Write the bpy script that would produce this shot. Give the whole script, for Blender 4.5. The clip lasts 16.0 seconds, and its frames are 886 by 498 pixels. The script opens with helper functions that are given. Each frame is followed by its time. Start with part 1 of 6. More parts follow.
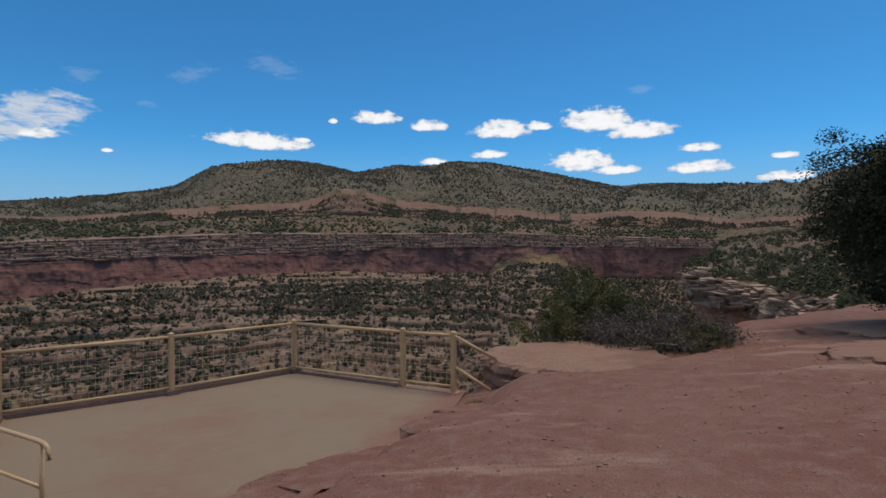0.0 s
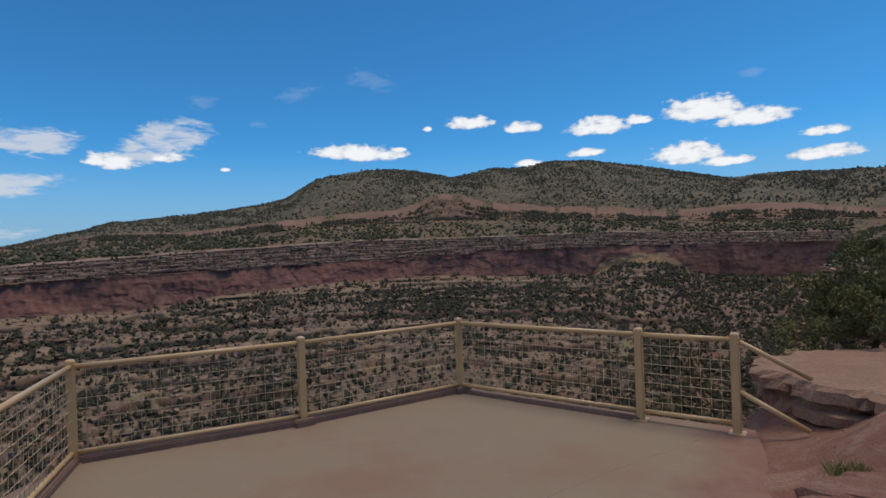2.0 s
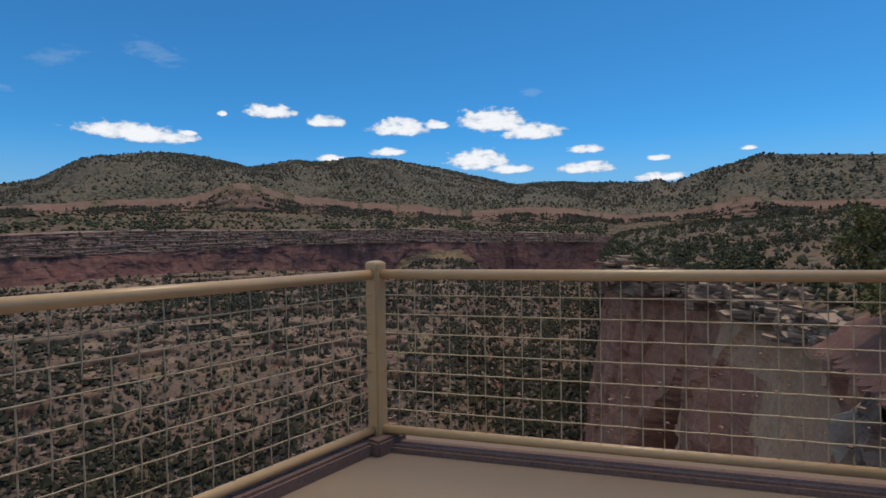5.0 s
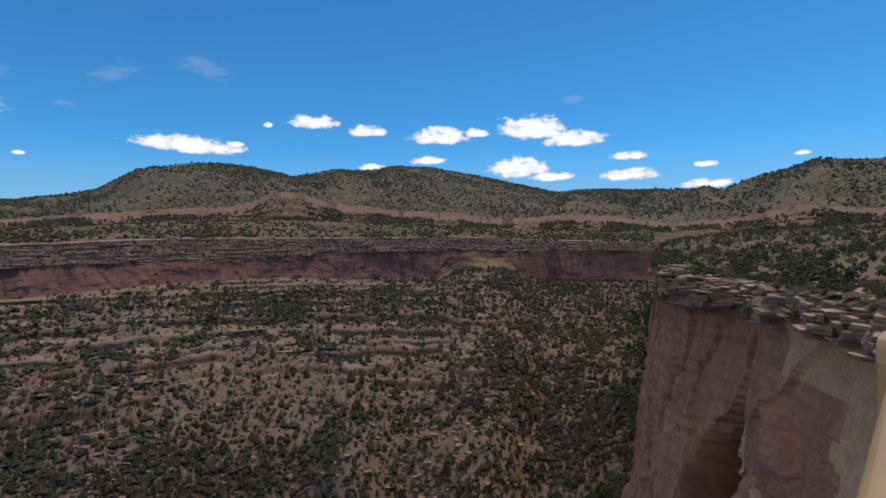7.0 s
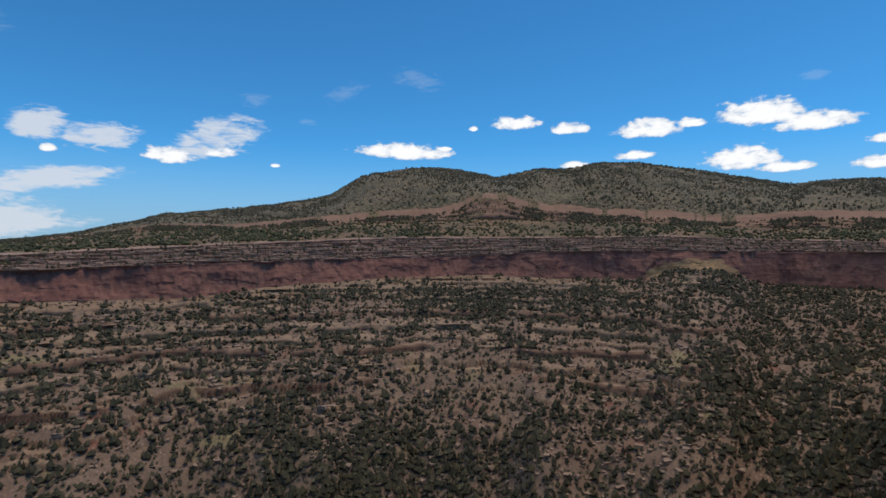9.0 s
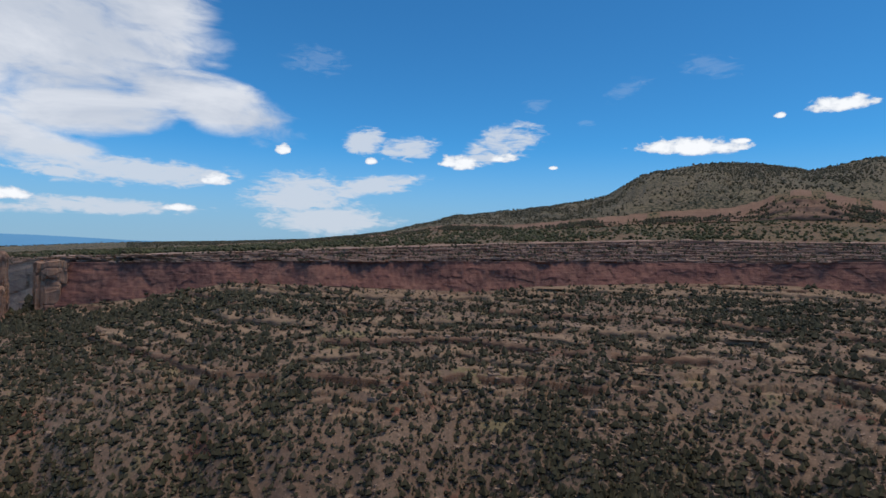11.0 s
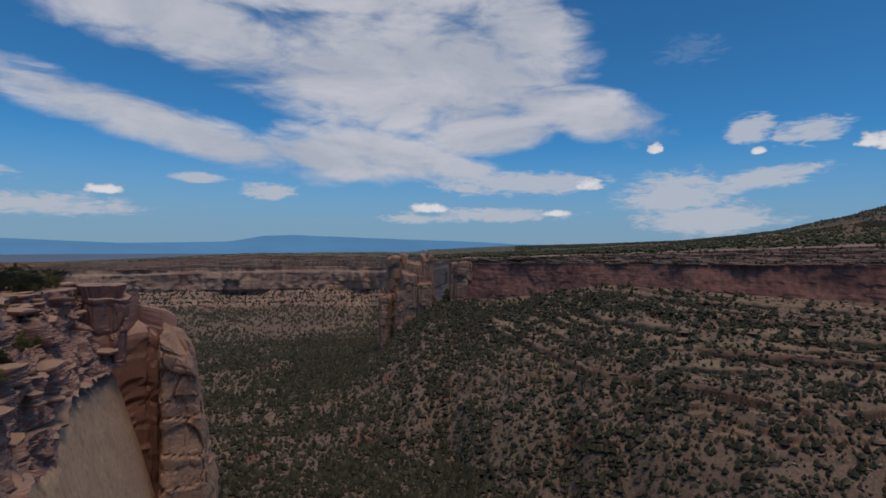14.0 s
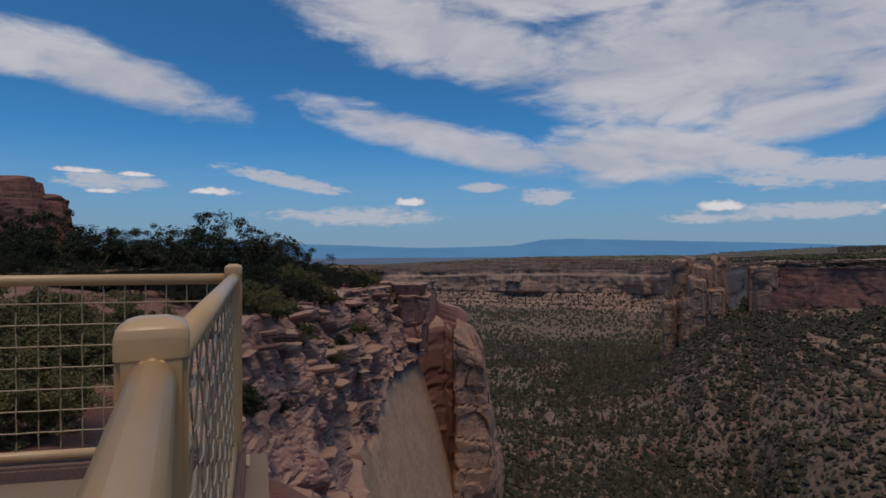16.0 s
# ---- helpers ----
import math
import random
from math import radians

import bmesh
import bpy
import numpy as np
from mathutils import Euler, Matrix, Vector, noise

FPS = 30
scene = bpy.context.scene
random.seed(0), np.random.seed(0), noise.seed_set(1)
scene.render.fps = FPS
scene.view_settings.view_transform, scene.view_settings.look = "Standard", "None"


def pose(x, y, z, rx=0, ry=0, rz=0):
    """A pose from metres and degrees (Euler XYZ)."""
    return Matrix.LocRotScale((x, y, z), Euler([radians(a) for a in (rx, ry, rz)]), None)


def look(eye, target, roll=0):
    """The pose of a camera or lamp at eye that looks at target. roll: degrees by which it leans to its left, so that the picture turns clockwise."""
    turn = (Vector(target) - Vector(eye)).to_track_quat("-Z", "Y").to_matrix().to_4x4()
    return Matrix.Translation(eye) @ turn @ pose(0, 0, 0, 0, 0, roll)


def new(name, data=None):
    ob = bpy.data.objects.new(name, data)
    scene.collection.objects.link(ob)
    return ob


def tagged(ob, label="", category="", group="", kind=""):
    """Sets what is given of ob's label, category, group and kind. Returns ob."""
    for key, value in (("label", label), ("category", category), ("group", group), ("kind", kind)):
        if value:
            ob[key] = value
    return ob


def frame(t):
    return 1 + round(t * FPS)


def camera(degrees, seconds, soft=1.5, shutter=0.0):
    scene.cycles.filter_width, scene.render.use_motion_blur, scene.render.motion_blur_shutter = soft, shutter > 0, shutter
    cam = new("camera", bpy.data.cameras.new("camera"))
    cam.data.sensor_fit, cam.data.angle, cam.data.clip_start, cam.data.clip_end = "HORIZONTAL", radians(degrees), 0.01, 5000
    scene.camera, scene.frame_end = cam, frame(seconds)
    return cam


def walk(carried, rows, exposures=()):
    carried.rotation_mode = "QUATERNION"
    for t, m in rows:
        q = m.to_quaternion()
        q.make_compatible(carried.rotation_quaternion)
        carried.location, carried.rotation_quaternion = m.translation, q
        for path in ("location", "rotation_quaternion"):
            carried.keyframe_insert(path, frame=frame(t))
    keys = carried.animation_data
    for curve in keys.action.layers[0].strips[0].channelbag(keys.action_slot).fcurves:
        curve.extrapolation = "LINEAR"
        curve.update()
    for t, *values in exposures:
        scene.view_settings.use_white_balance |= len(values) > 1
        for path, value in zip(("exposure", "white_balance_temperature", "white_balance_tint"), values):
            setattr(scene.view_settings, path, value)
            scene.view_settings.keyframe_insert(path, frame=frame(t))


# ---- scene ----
cam = camera(77.35, 16.0, soft=1.6)

# seconds, x, y, z, yaw, pitch, roll
PATH = [
    (0.0, 0.552, -0.160, 2.731, 3.03, -0.62, 0.32),
    (0.4, 0.095, 0.529, 2.590, 6.70, -0.58, 0.73),
    (0.8, -0.458, 1.176, 2.509, 9.65, -0.48, 0.91),
    (1.1, -0.751, 1.728, 2.433, 11.69, -0.45, 1.53),
    (1.5, -1.069, 2.386, 2.296, 12.41, -0.18, 1.96),
    (2.0, -1.533, 3.173, 2.179, 13.02, -0.04, 2.11),
    (2.5, -1.961, 3.777, 2.137, 11.59, 0.15, 2.27),
    (3.0, -2.268, 4.340, 1.799, 7.91, 0.08, 2.76),
    (3.5, -2.443, 4.914, 1.509, 4.82, -0.06, 2.83),
    (4.0, -2.628, 5.569, 1.266, -1.06, -0.79, 2.29),
    (4.2, -2.699, 5.930, 1.233, -4.38, -1.28, 2.02),
    (6.3, -4.060, 10.513, 1.275, -8.26, -0.22, 0.54),
    (6.5, -4.063, 10.512, 1.275, -7.12, -0.21, 0.68),
    (7.0, -4.070, 10.511, 1.275, -3.21, -0.07, 0.76),
    (7.5, -4.078, 10.511, 1.276, 1.22, 0.01, 0.82),
    (8.0, -4.086, 10.511, 1.276, 5.99, 0.13, 0.86),
    (8.2, -4.089, 10.511, 1.276, 8.36, 0.08, 0.80),
    (10.3, -4.123, 10.514, 1.279, 34.17, 0.08, -0.99),
    (10.5, -4.129, 10.509, 1.278, 37.50, 0.01, -1.16),
    (11.0, -4.147, 10.492, 1.277, 45.29, -0.08, -1.21),
    (11.5, -4.164, 10.474, 1.276, 51.53, -0.19, -1.10),
    (12.0, -4.181, 10.458, 1.275, 58.47, -0.27, -1.10),
    (12.5, -4.200, 10.441, 1.274, 64.06, -0.32, -1.07),
    (13.0, -4.215, 10.423, 1.274, 69.44, -0.35, -0.98),
    (13.5, -4.232, 10.408, 1.275, 75.12, -0.39, -0.86),
    (14.0, -4.249, 10.390, 1.276, 82.45, -0.45, -0.64),
    (14.5, -4.269, 10.371, 1.277, 92.86, -0.47, -0.55),
    (15.0, -4.306, 10.353, 1.258, 101.84, -0.45, -0.51),
    (15.5, -4.335, 10.335, 1.237, 107.47, -0.31, -0.19),
    (16.0, -4.361, 10.295, 1.224, 110.56, -0.25, 0.04),
]
walk(cam, [(t, pose(x, y, z, 90 + p, r, w)) for t, x, y, z, w, p, r in PATH],
     exposures=[(0.0, -0.04, 6430, 10), (4.2, -0.12, 6150, 10), (6.3, 0.06, 6350, 10), (8.2, 0.07, 6350, 10), (10.5, 0.06, 6320, 10), (11.5, -0.1, 6200, 10), (13.0, -0.36, 6180, 12), (14.0, -0.51, 6280, 14), (16.0, -0.56, 6380, 15)])

# ---- world: sky, clouds, sun ----
SUN_AZ, SUN_EL = -62.0, 72.0      # degrees, azimuth positive to the left of +y
world = bpy.data.worlds.new("sky")
scene.world = world
world.use_nodes = True
wn, wl = world.node_tree.nodes, world.node_tree.links
wn.clear()


def wmath(op, a, b=None, clamp=False):
    n = wn.new("ShaderNodeMath")
    n.operation, n.use_clamp = op, clamp
    for i, v in enumerate((a, b)):
        if v is None:
            continue
        if isinstance(v, (int, float)):
            n.inputs[i].default_value = v
        else:
            wl.new(v, n.inputs[i])
    return n.outputs[0]


sky = wn.new("ShaderNodeTexSky")
sky.sky_type, sky.sun_disc = "NISHITA", False
sky.sun_elevation, sky.sun_rotation = radians(SUN_EL), radians(-SUN_AZ)
sky.altitude, sky.air_density, sky.dust_density, sky.ozone_density = 1900, 1.0, 0.2, 3.0
coord = wn.new("ShaderNodeTexCoord")
sep = wn.new("ShaderNodeSeparateXYZ")
wl.new(coord.outputs["Generated"], sep.inputs[0])
az_n = wmath("MULTIPLY", wmath("ARCTAN2", wmath("MULTIPLY", sep.outputs[0], -1.0), sep.outputs[1]), 57.2958)
el_n = wmath("MULTIPLY", wmath("ARCSINE", sep.outputs[2]), 57.2958)
comb = wn.new("ShaderNodeCombineXYZ")
wl.new(az_n, comb.inputs[0])
wl.new(el_n, comb.inputs[1])
AZEL = comb.outputs[0]


def wvec(op, a, b):
    n = wn.new("ShaderNodeVectorMath")
    n.operation = op
    for i, v in enumerate((a, b)):
        if isinstance(v, tuple):
            n.inputs[i].default_value = v
        else:
            wl.new(v, n.inputs[i])
    return n


def wnoise(stretch, detail, rough=0.55, distortion=0.0):
    v = wvec("MULTIPLY", AZEL, stretch).outputs[0]
    n = wn.new("ShaderNodeTexNoise")
    wl.new(v, n.inputs["Vector"])
    n.inputs["Scale"].default_value, n.inputs["Detail"].default_value = 1.0, detail
    n.inputs["Roughness"].default_value, n.inputs["Distortion"].default_value = rough, distortion
    return n.outputs["Fac"]


def blobs(rows, base=1.0):
    """The least squared distance, in each cloud's own half-widths, to any of the clouds (azimuth, elevation, half-width, half-height, tilt); base below 1 flattens the undersides."""
    least = None
    for a, e, w, h, tilt in rows:
        d = wvec("SUBTRACT", AZEL, (a, e, 0.0)).outputs[0]
        if tilt:
            turn = wn.new("ShaderNodeVectorRotate")
            turn.rotation_type = "Z_AXIS"
            turn.inputs["Angle"].default_value = radians(-tilt)
            wl.new(d, turn.inputs["Vector"])
            d = turn.outputs[0]
        up = wvec("MULTIPLY", wvec("MAXIMUM", d, (-999.0, 0.0, 0.0)).outputs[0], (1.0 / w, 1.0 / h, 0.0)).outputs[0]
        q = wvec("DOT_PRODUCT", up, up).outputs["Value"]
        down = wvec("MULTIPLY", wvec("MINIMUM", d, (0.0, 0.0, 0.0)).outputs[0], (0.0, 1.0 / (h * base), 0.0)).outputs[0]
        q = wmath("ADD", q, wvec("DOT_PRODUCT", down, down).outputs["Value"])
        least = q if least is None else wmath("MINIMUM", least, q)
    return least


def wstep(value, low, high):
    n = wn.new("ShaderNodeMapRange")
    n.interpolation_type = "SMOOTHSTEP"
    wl.new(value, n.inputs["Value"])
    n.inputs["From Min"].default_value, n.inputs["From Max"].default_value = low, high
    return n.outputs["Result"]


CUMULUS_EAST = [
    (21.3, 9.79, 5.4, 1.15, 3), (9.7, 12.51, 2.7, 0.95, 0), (4.4, 11.79, 2.0, 0.85, 0), (-3.1, 11.29, 3.4, 1.25, 0), (-6.6, 11.59, 1.5, 0.6, 0),
    (-12.6, 11.69, 3.9, 1.7, 4), (-16.6, 10.54, 3.6, 1.2, 0), (-1.7, 8.91, 2.0, 0.6, 0), (-11, 7.87, 3.4, 1.5, 0), (-14.5, 7.03, 2.6, 0.7, 0),
    (-21.9, 6.8, 3.0, 0.85, 0), (-21.9, 8.66, 2.1, 0.6, 0), (-28.6, 7.48, 1.2, 0.4, 0), (-28.9, 5.63, 2.6, 0.6, 0), (-36.3, 7.84, 0.8, 0.3, 0)]
CUMULUS_WEST = [
    (3.8, 8.27, 1.6, 0.5, 0), (14.2, 12.19, 0.5, 0.4, 0), (17.3, 10.22, 1.0, 0.3, 0), (43.8, 8.68, 2.4, 1.0, 3), (39.2, 9.21, 1.6, 0.6, 0),
    (34.2, 8.29, 0.5, 0.25, 0), (52.9, 8.62, 0.7, 0.5, 0), (61.6, 9.34, 0.8, 0.8, 0), (84, 3.7, 2.3, 0.8, 0), (114, 4.5, 2.0, 0.6, 0),
    (133, 5.2, 2.6, 0.5, 0), (70.8, 3.2, 1.7, 0.5, 0), (143.9, 6.6, 2.0, 0.35, 0), (67.6, 6.0, 1.6, 0.8, 0), (139.6, 6.5, 1.5, 0.3, 0), (142.2, 4.9, 1.5, 0.3, 0)]
WISPS = [
    (39.5, 10.7, 4.0, 1.7, -14), (53.6, 10.7, 2.0, 1.5, -15), (49.1, 10.1, 3.0, 1.2, -5), (59.3, 5.0, 5.4, 2.3, 0), (52.8, 6.2, 6.2, 0.9, -7), (57.0, 2.8, 6.2, 1.8, 0), (74.9, 6.3, 8.7, 1.2, 0), (80.6, 7.7, 3.4, 0.8, 0),
    (100.0, 5.1, 2.8, 0.8, 0), (126.7, 6.6, 6.2, 0.7, 10), (119.5, 3.1, 8.5, 1.0, 0), (77.5, 3.1, 8.0, 0.7, 0), (84.6, 2.6, 4.6, 0.5, 0), (106.1, 6.1, 2.6, 0.5, 0), (78.4, 6.2, 5.0, 1.0, 0), (141.6, 5.8, 4.0, 0.8, 0)]
VEIL = [
    (111.0, 20.6, 22.2, 4.2, 15), (90.1, 16.3, 15.5, 5.6, 10), (78.4, 16.9, 11.5, 6.4, -4), (109.0, 10.4, 18.5, 2.3, 13), (93.8, 8.6, 9.1, 2.6, 6), (95.4, 24.5, 30.0, 3.2, 0), (141.8, 15.0, 13.0, 2.7, 12), (150.0, 15.9, 8.0, 2.2, 6),
    (86.5, 18.2, 16.0, 6.2, 4), (74.3, 20.8, 6.6, 5.4, 0), (69.5, 13.4, 10.5, 3.0, 14), (88.3, 9.2, 11.5, 2.7, 8), (77.8, 11.4, 9.7, 2.7, -8), (100.0, 34.0, 60.0, 8.0, 0), (155.0, 27.0, 20.0, 5.0, 0), (168.0, 15.0, 14.0, 3.0, 0), (0.0, 78.0, 400.0, 34.0, 0)]
FAINT = [(27.3, 15.6, 2.4, 0.9, -20), (58.5, 18.0, 3.4, 1.5, 0), (36.0, 14.5, 1.6, 0.8, 0), (20.0, 17.0, 3.0, 1.0, 10), (-16.5, 14.5, 1.2, 0.5, 0), (31.0, 12.6, 1.0, 0.3, 0)]

frill = wnoise((0.6, 2.0, 1.0), 6.0, 0.6, 0.8)
puff = wnoise((0.85, 1.25, 1.0), 6.0, 0.55)
streak = wnoise((0.22, 0.62, 1.0), 6.0, 0.55, 0.7)
broad = wnoise((0.07, 0.2, 1.0), 6.0, 0.62, 0.4)
near_c = wmath("MINIMUM", blobs(CUMULUS_EAST, 0.55), blobs(CUMULUS_WEST, 0.6))
cum = wmath("ADD", wmath("SUBTRACT", 1.0, near_c), wmath("ADD", wmath("MULTIPLY", wmath("SUBTRACT", puff, 0.5), 2.2), wmath("MULTIPLY", wmath("SUBTRACT", frill, 0.5), 1.2)))
m_cum = wstep(cum, 0.02, 0.55)
wis = wmath("ADD", wmath("SUBTRACT", 1.0, blobs(WISPS)), wmath("ADD", wmath("MULTIPLY", wmath("SUBTRACT", streak, 0.5), 2.6), wmath("MULTIPLY", wmath("SUBTRACT", frill, 0.5), 2.6)))
m_wis = wmath("MULTIPLY", wstep(wis, -0.3, 0.85), 0.88)
fai = wmath("ADD", wmath("SUBTRACT", 1.0, blobs(FAINT)), wmath("MULTIPLY", wmath("SUBTRACT", frill, 0.5), 4.0))
m_wis = wmath("MAXIMUM", m_wis, wmath("MULTIPLY", wstep(fai, 0.0, 1.4), 0.13))
vel = wmath("ADD", wmath("SUBTRACT", 1.0, blobs(VEIL)), wmath("ADD", wmath("MULTIPLY", wmath("SUBTRACT", broad, 0.5), 1.5), wmath("MULTIPLY", wmath("SUBTRACT", streak, 0.5), 1.2)))
m_vel = wmath("MULTIPLY", wstep(vel, -0.05, 0.85), 0.95)


def wmix(fac, a, b):
    n = wn.new("ShaderNodeMix")
    n.data_type = "RGBA"
    wl.new(fac, n.inputs[0])
    for i, v in ((6, a), (7, b)):
        if isinstance(v, tuple):
            n.inputs[i].default_value = v
        else:
            wl.new(v, n.inputs[i])
    return n.outputs[2]


SKY_STRENGTH = 0.10
gain = wn.new("ShaderNodeMix")
gain.data_type, gain.blend_type = "RGBA", "MULTIPLY"
gain.inputs[0].default_value = 1.0
wl.new(sky.outputs[0], gain.inputs[6])
gain.inputs[7].default_value = (0.36, 1.00, 1.30, 1.0)
c0 = wmix(wmath("MULTIPLY", wstep(el_n, 11.0, 0.0), 0.85), gain.outputs[2], (2.9, 4.2, 5.8, 1))
veil_tone = wmix(wstep(broad, 0.35, 0.7), (5.7, 6.05, 6.7, 1), (7.7, 7.8, 8.1, 1))
c1 = wmix(m_vel, c0, veil_tone)
c2 = wmix(m_wis, c1, (6.4, 6.8, 7.4, 1))
puff_tone = wmix(wstep(cum, 0.25, 0.95), (6.6, 7.0, 7.6, 1), (9.6, 9.6, 9.6, 1))
c3 = wmix(m_cum, c2, puff_tone)
back = wn.new("ShaderNodeBackground")
wl.new(c3, back.inputs["Color"])
back.inputs["Strength"].default_value = SKY_STRENGTH
out = wn.new("ShaderNodeOutputWorld")
wl.new(back.outputs[0], out.inputs["Surface"])

sun = new("sun", bpy.data.lights.new("sun", "SUN"))
sun.data.energy, sun.data.angle, sun.data.color = 1.6, radians(20), (1.0, 0.84, 0.64)
sa, se = radians(SUN_AZ), radians(SUN_EL)
sun.matrix_world = look((0, 0, 60), (60 * math.sin(sa) * math.cos(se), -60 * math.cos(sa) * math.cos(se), 60 - 60 * math.sin(se)))


# ---- materials ----
class Tree:
    """Short forms for building one node material."""

    def __init__(self, name, rough=0.9, metal=0.0):
        self.m = bpy.data.materials.new(name)
        self.m.use_nodes = True
        self.n, self.l = self.m.node_tree.nodes, self.m.node_tree.links
        self.b = self.n["Principled BSDF"]
        self.b.inputs["Roughness"].default_value, self.b.inputs["Metallic"].default_value = rough, metal
        self.b.inputs["Specular IOR Level"].default_value = 0.25
        self.p = self.n.new("ShaderNodeTexCoord").outputs["Object"]

    def scaled(self, s):
        v = self.n.new("ShaderNodeMapping")
        v.inputs["Scale"].default_value = s
        self.l.new(self.p, v.inputs["Vector"])
        return v.outputs[0]

    def noise(self, s, detail=5.0, rough=0.6, distortion=0.0):
        t = self.n.new("ShaderNodeTexNoise")
        self.l.new(self.scaled(s if isinstance(s, tuple) else (s, s, s)), t.inputs["Vector"])
        t.inputs["Scale"].default_value, t.inputs["Detail"].default_value = 1.0, detail
        t.inputs["Roughness"].default_value, t.inputs["Distortion"].default_value = rough, distortion
        return t.outputs["Fac"]

    def cells(self, s, kind="F1", what="Distance"):
        t = self.n.new("ShaderNodeTexVoronoi")
        t.feature = kind
        self.l.new(self.scaled(s if isinstance(s, tuple) else (s, s, s)), t.inputs["Vector"])
        t.inputs["Scale"].default_value = 1.0
        return t.outputs[what]

    def step(self, v, low, high, to0=0.0, to1=1.0):
        r = self.n.new("ShaderNodeMapRange")
        r.interpolation_type = "SMOOTHSTEP"
        self.l.new(v, r.inputs["Value"])
        for k, x in (("From Min", low), ("From Max", high), ("To Min", to0), ("To Max", to1)):
            r.inputs[k].default_value = x
        return r.outputs["Result"]

    def mix(self, fac, a, b, blend="MIX"):
        x = self.n.new("ShaderNodeMix")
        x.data_type, x.blend_type = "RGBA", blend
        if isinstance(fac, float):
            x.inputs[0].default_value = fac
        else:
            self.l.new(fac, x.inputs[0])
        for i, v in ((6, a), (7, b)):
            if isinstance(v, tuple):
                x.inputs[i].default_value = (*v, 1.0)
            else:
                self.l.new(v, x.inputs[i])
        return x.outputs[2]

    def math(self, op, a, b):
        x = self.n.new("ShaderNodeMath")
        x.operation = op
        for i, v in enumerate((a, b)):
            if isinstance(v, (int, float)):
                x.inputs[i].default_value = v
            else:
                self.l.new(v, x.inputs[i])
        return x.outputs[0]

    def flat(self, low, high):
        """1 where the surface lies flat, 0 where it stands."""
        g = self.n.new("ShaderNodeNewGeometry")
        s = self.n.new("ShaderNodeSeparateXYZ")
        self.l.new(g.outputs["Normal"], s.inputs[0])
        return self.step(s.outputs[2], low, high)

    def random(self, island=False):
        if island:
            return self.n.new("ShaderNodeNewGeometry").outputs["Random Per Island"]
        return self.n.new("ShaderNodeObjectInfo").outputs["Random"]

    def done(self, colour, height=None, strength=0.4, distance=0.05):
        self.l.new(colour, self.b.inputs["Base Color"])
        if height is not None:
            b = self.n.new("ShaderNodeBump")
            b.inputs["Strength"].default_value, b.inputs["Distance"].default_value = strength, distance
            self.l.new(height, b.inputs["Height"])
            self.l.new(b.outputs[0], self.b.inputs["Normal"])
        return self.m


def rock_material(name, a, b, dark, size, bed=0.0, streaks=0.0, bump=0.5, dust=None, layers=1.4):
    """Sandstone: two tones at two scales, bedding in level layers, dark varnish running down, dust on the flats."""
    t = Tree(name, 0.93)
    big, small = t.noise(0.35 / size, 5), t.noise(3.0 / size, 6, 0.65)
    c = t.mix(t.step(big, 0.35, 0.65), a, b)
    c = t.mix(t.step(small, 0.3, 0.75), c, tuple(0.72 * x for x in a))
    grit = t.noise(16.0 / size, 4, 0.7)
    c = t.mix(t.step(grit, 0.5, 0.72), c, tuple(0.6 * x for x in b))
    c = t.mix(t.step(grit, 0.42, 0.28), c, tuple(min(0.6, 1.3 * x) for x in a))
    h = t.math("ADD", t.math("MULTIPLY", big, 0.6), t.math("ADD", t.math("MULTIPLY", small, 0.6), t.math("MULTIPLY", grit, 0.25)))
    if bed:
        layer = t.noise((0.12 / size, 0.12 / size, 2.4 / size), 5, 0.7)
        c = t.mix(t.math("MULTIPLY", t.step(layer, 0.5, 0.64), bed), c, dark)
        h = t.math("ADD", h, t.math("MULTIPLY", layer, layers))
    if streaks:
        run = t.noise((1.1 / size, 1.1 / size, 0.06 / size), 5, 0.65)
        c = t.mix(t.math("MULTIPLY", t.step(run, 0.48, 0.66), streaks), c, dark)
    if dust:
        c = t.mix(t.math("MULTIPLY", t.flat(0.55, 0.9), t.step(small, 0.2, 0.6)), c, dust)
    return t.done(c, h, bump, 0.12 * size)


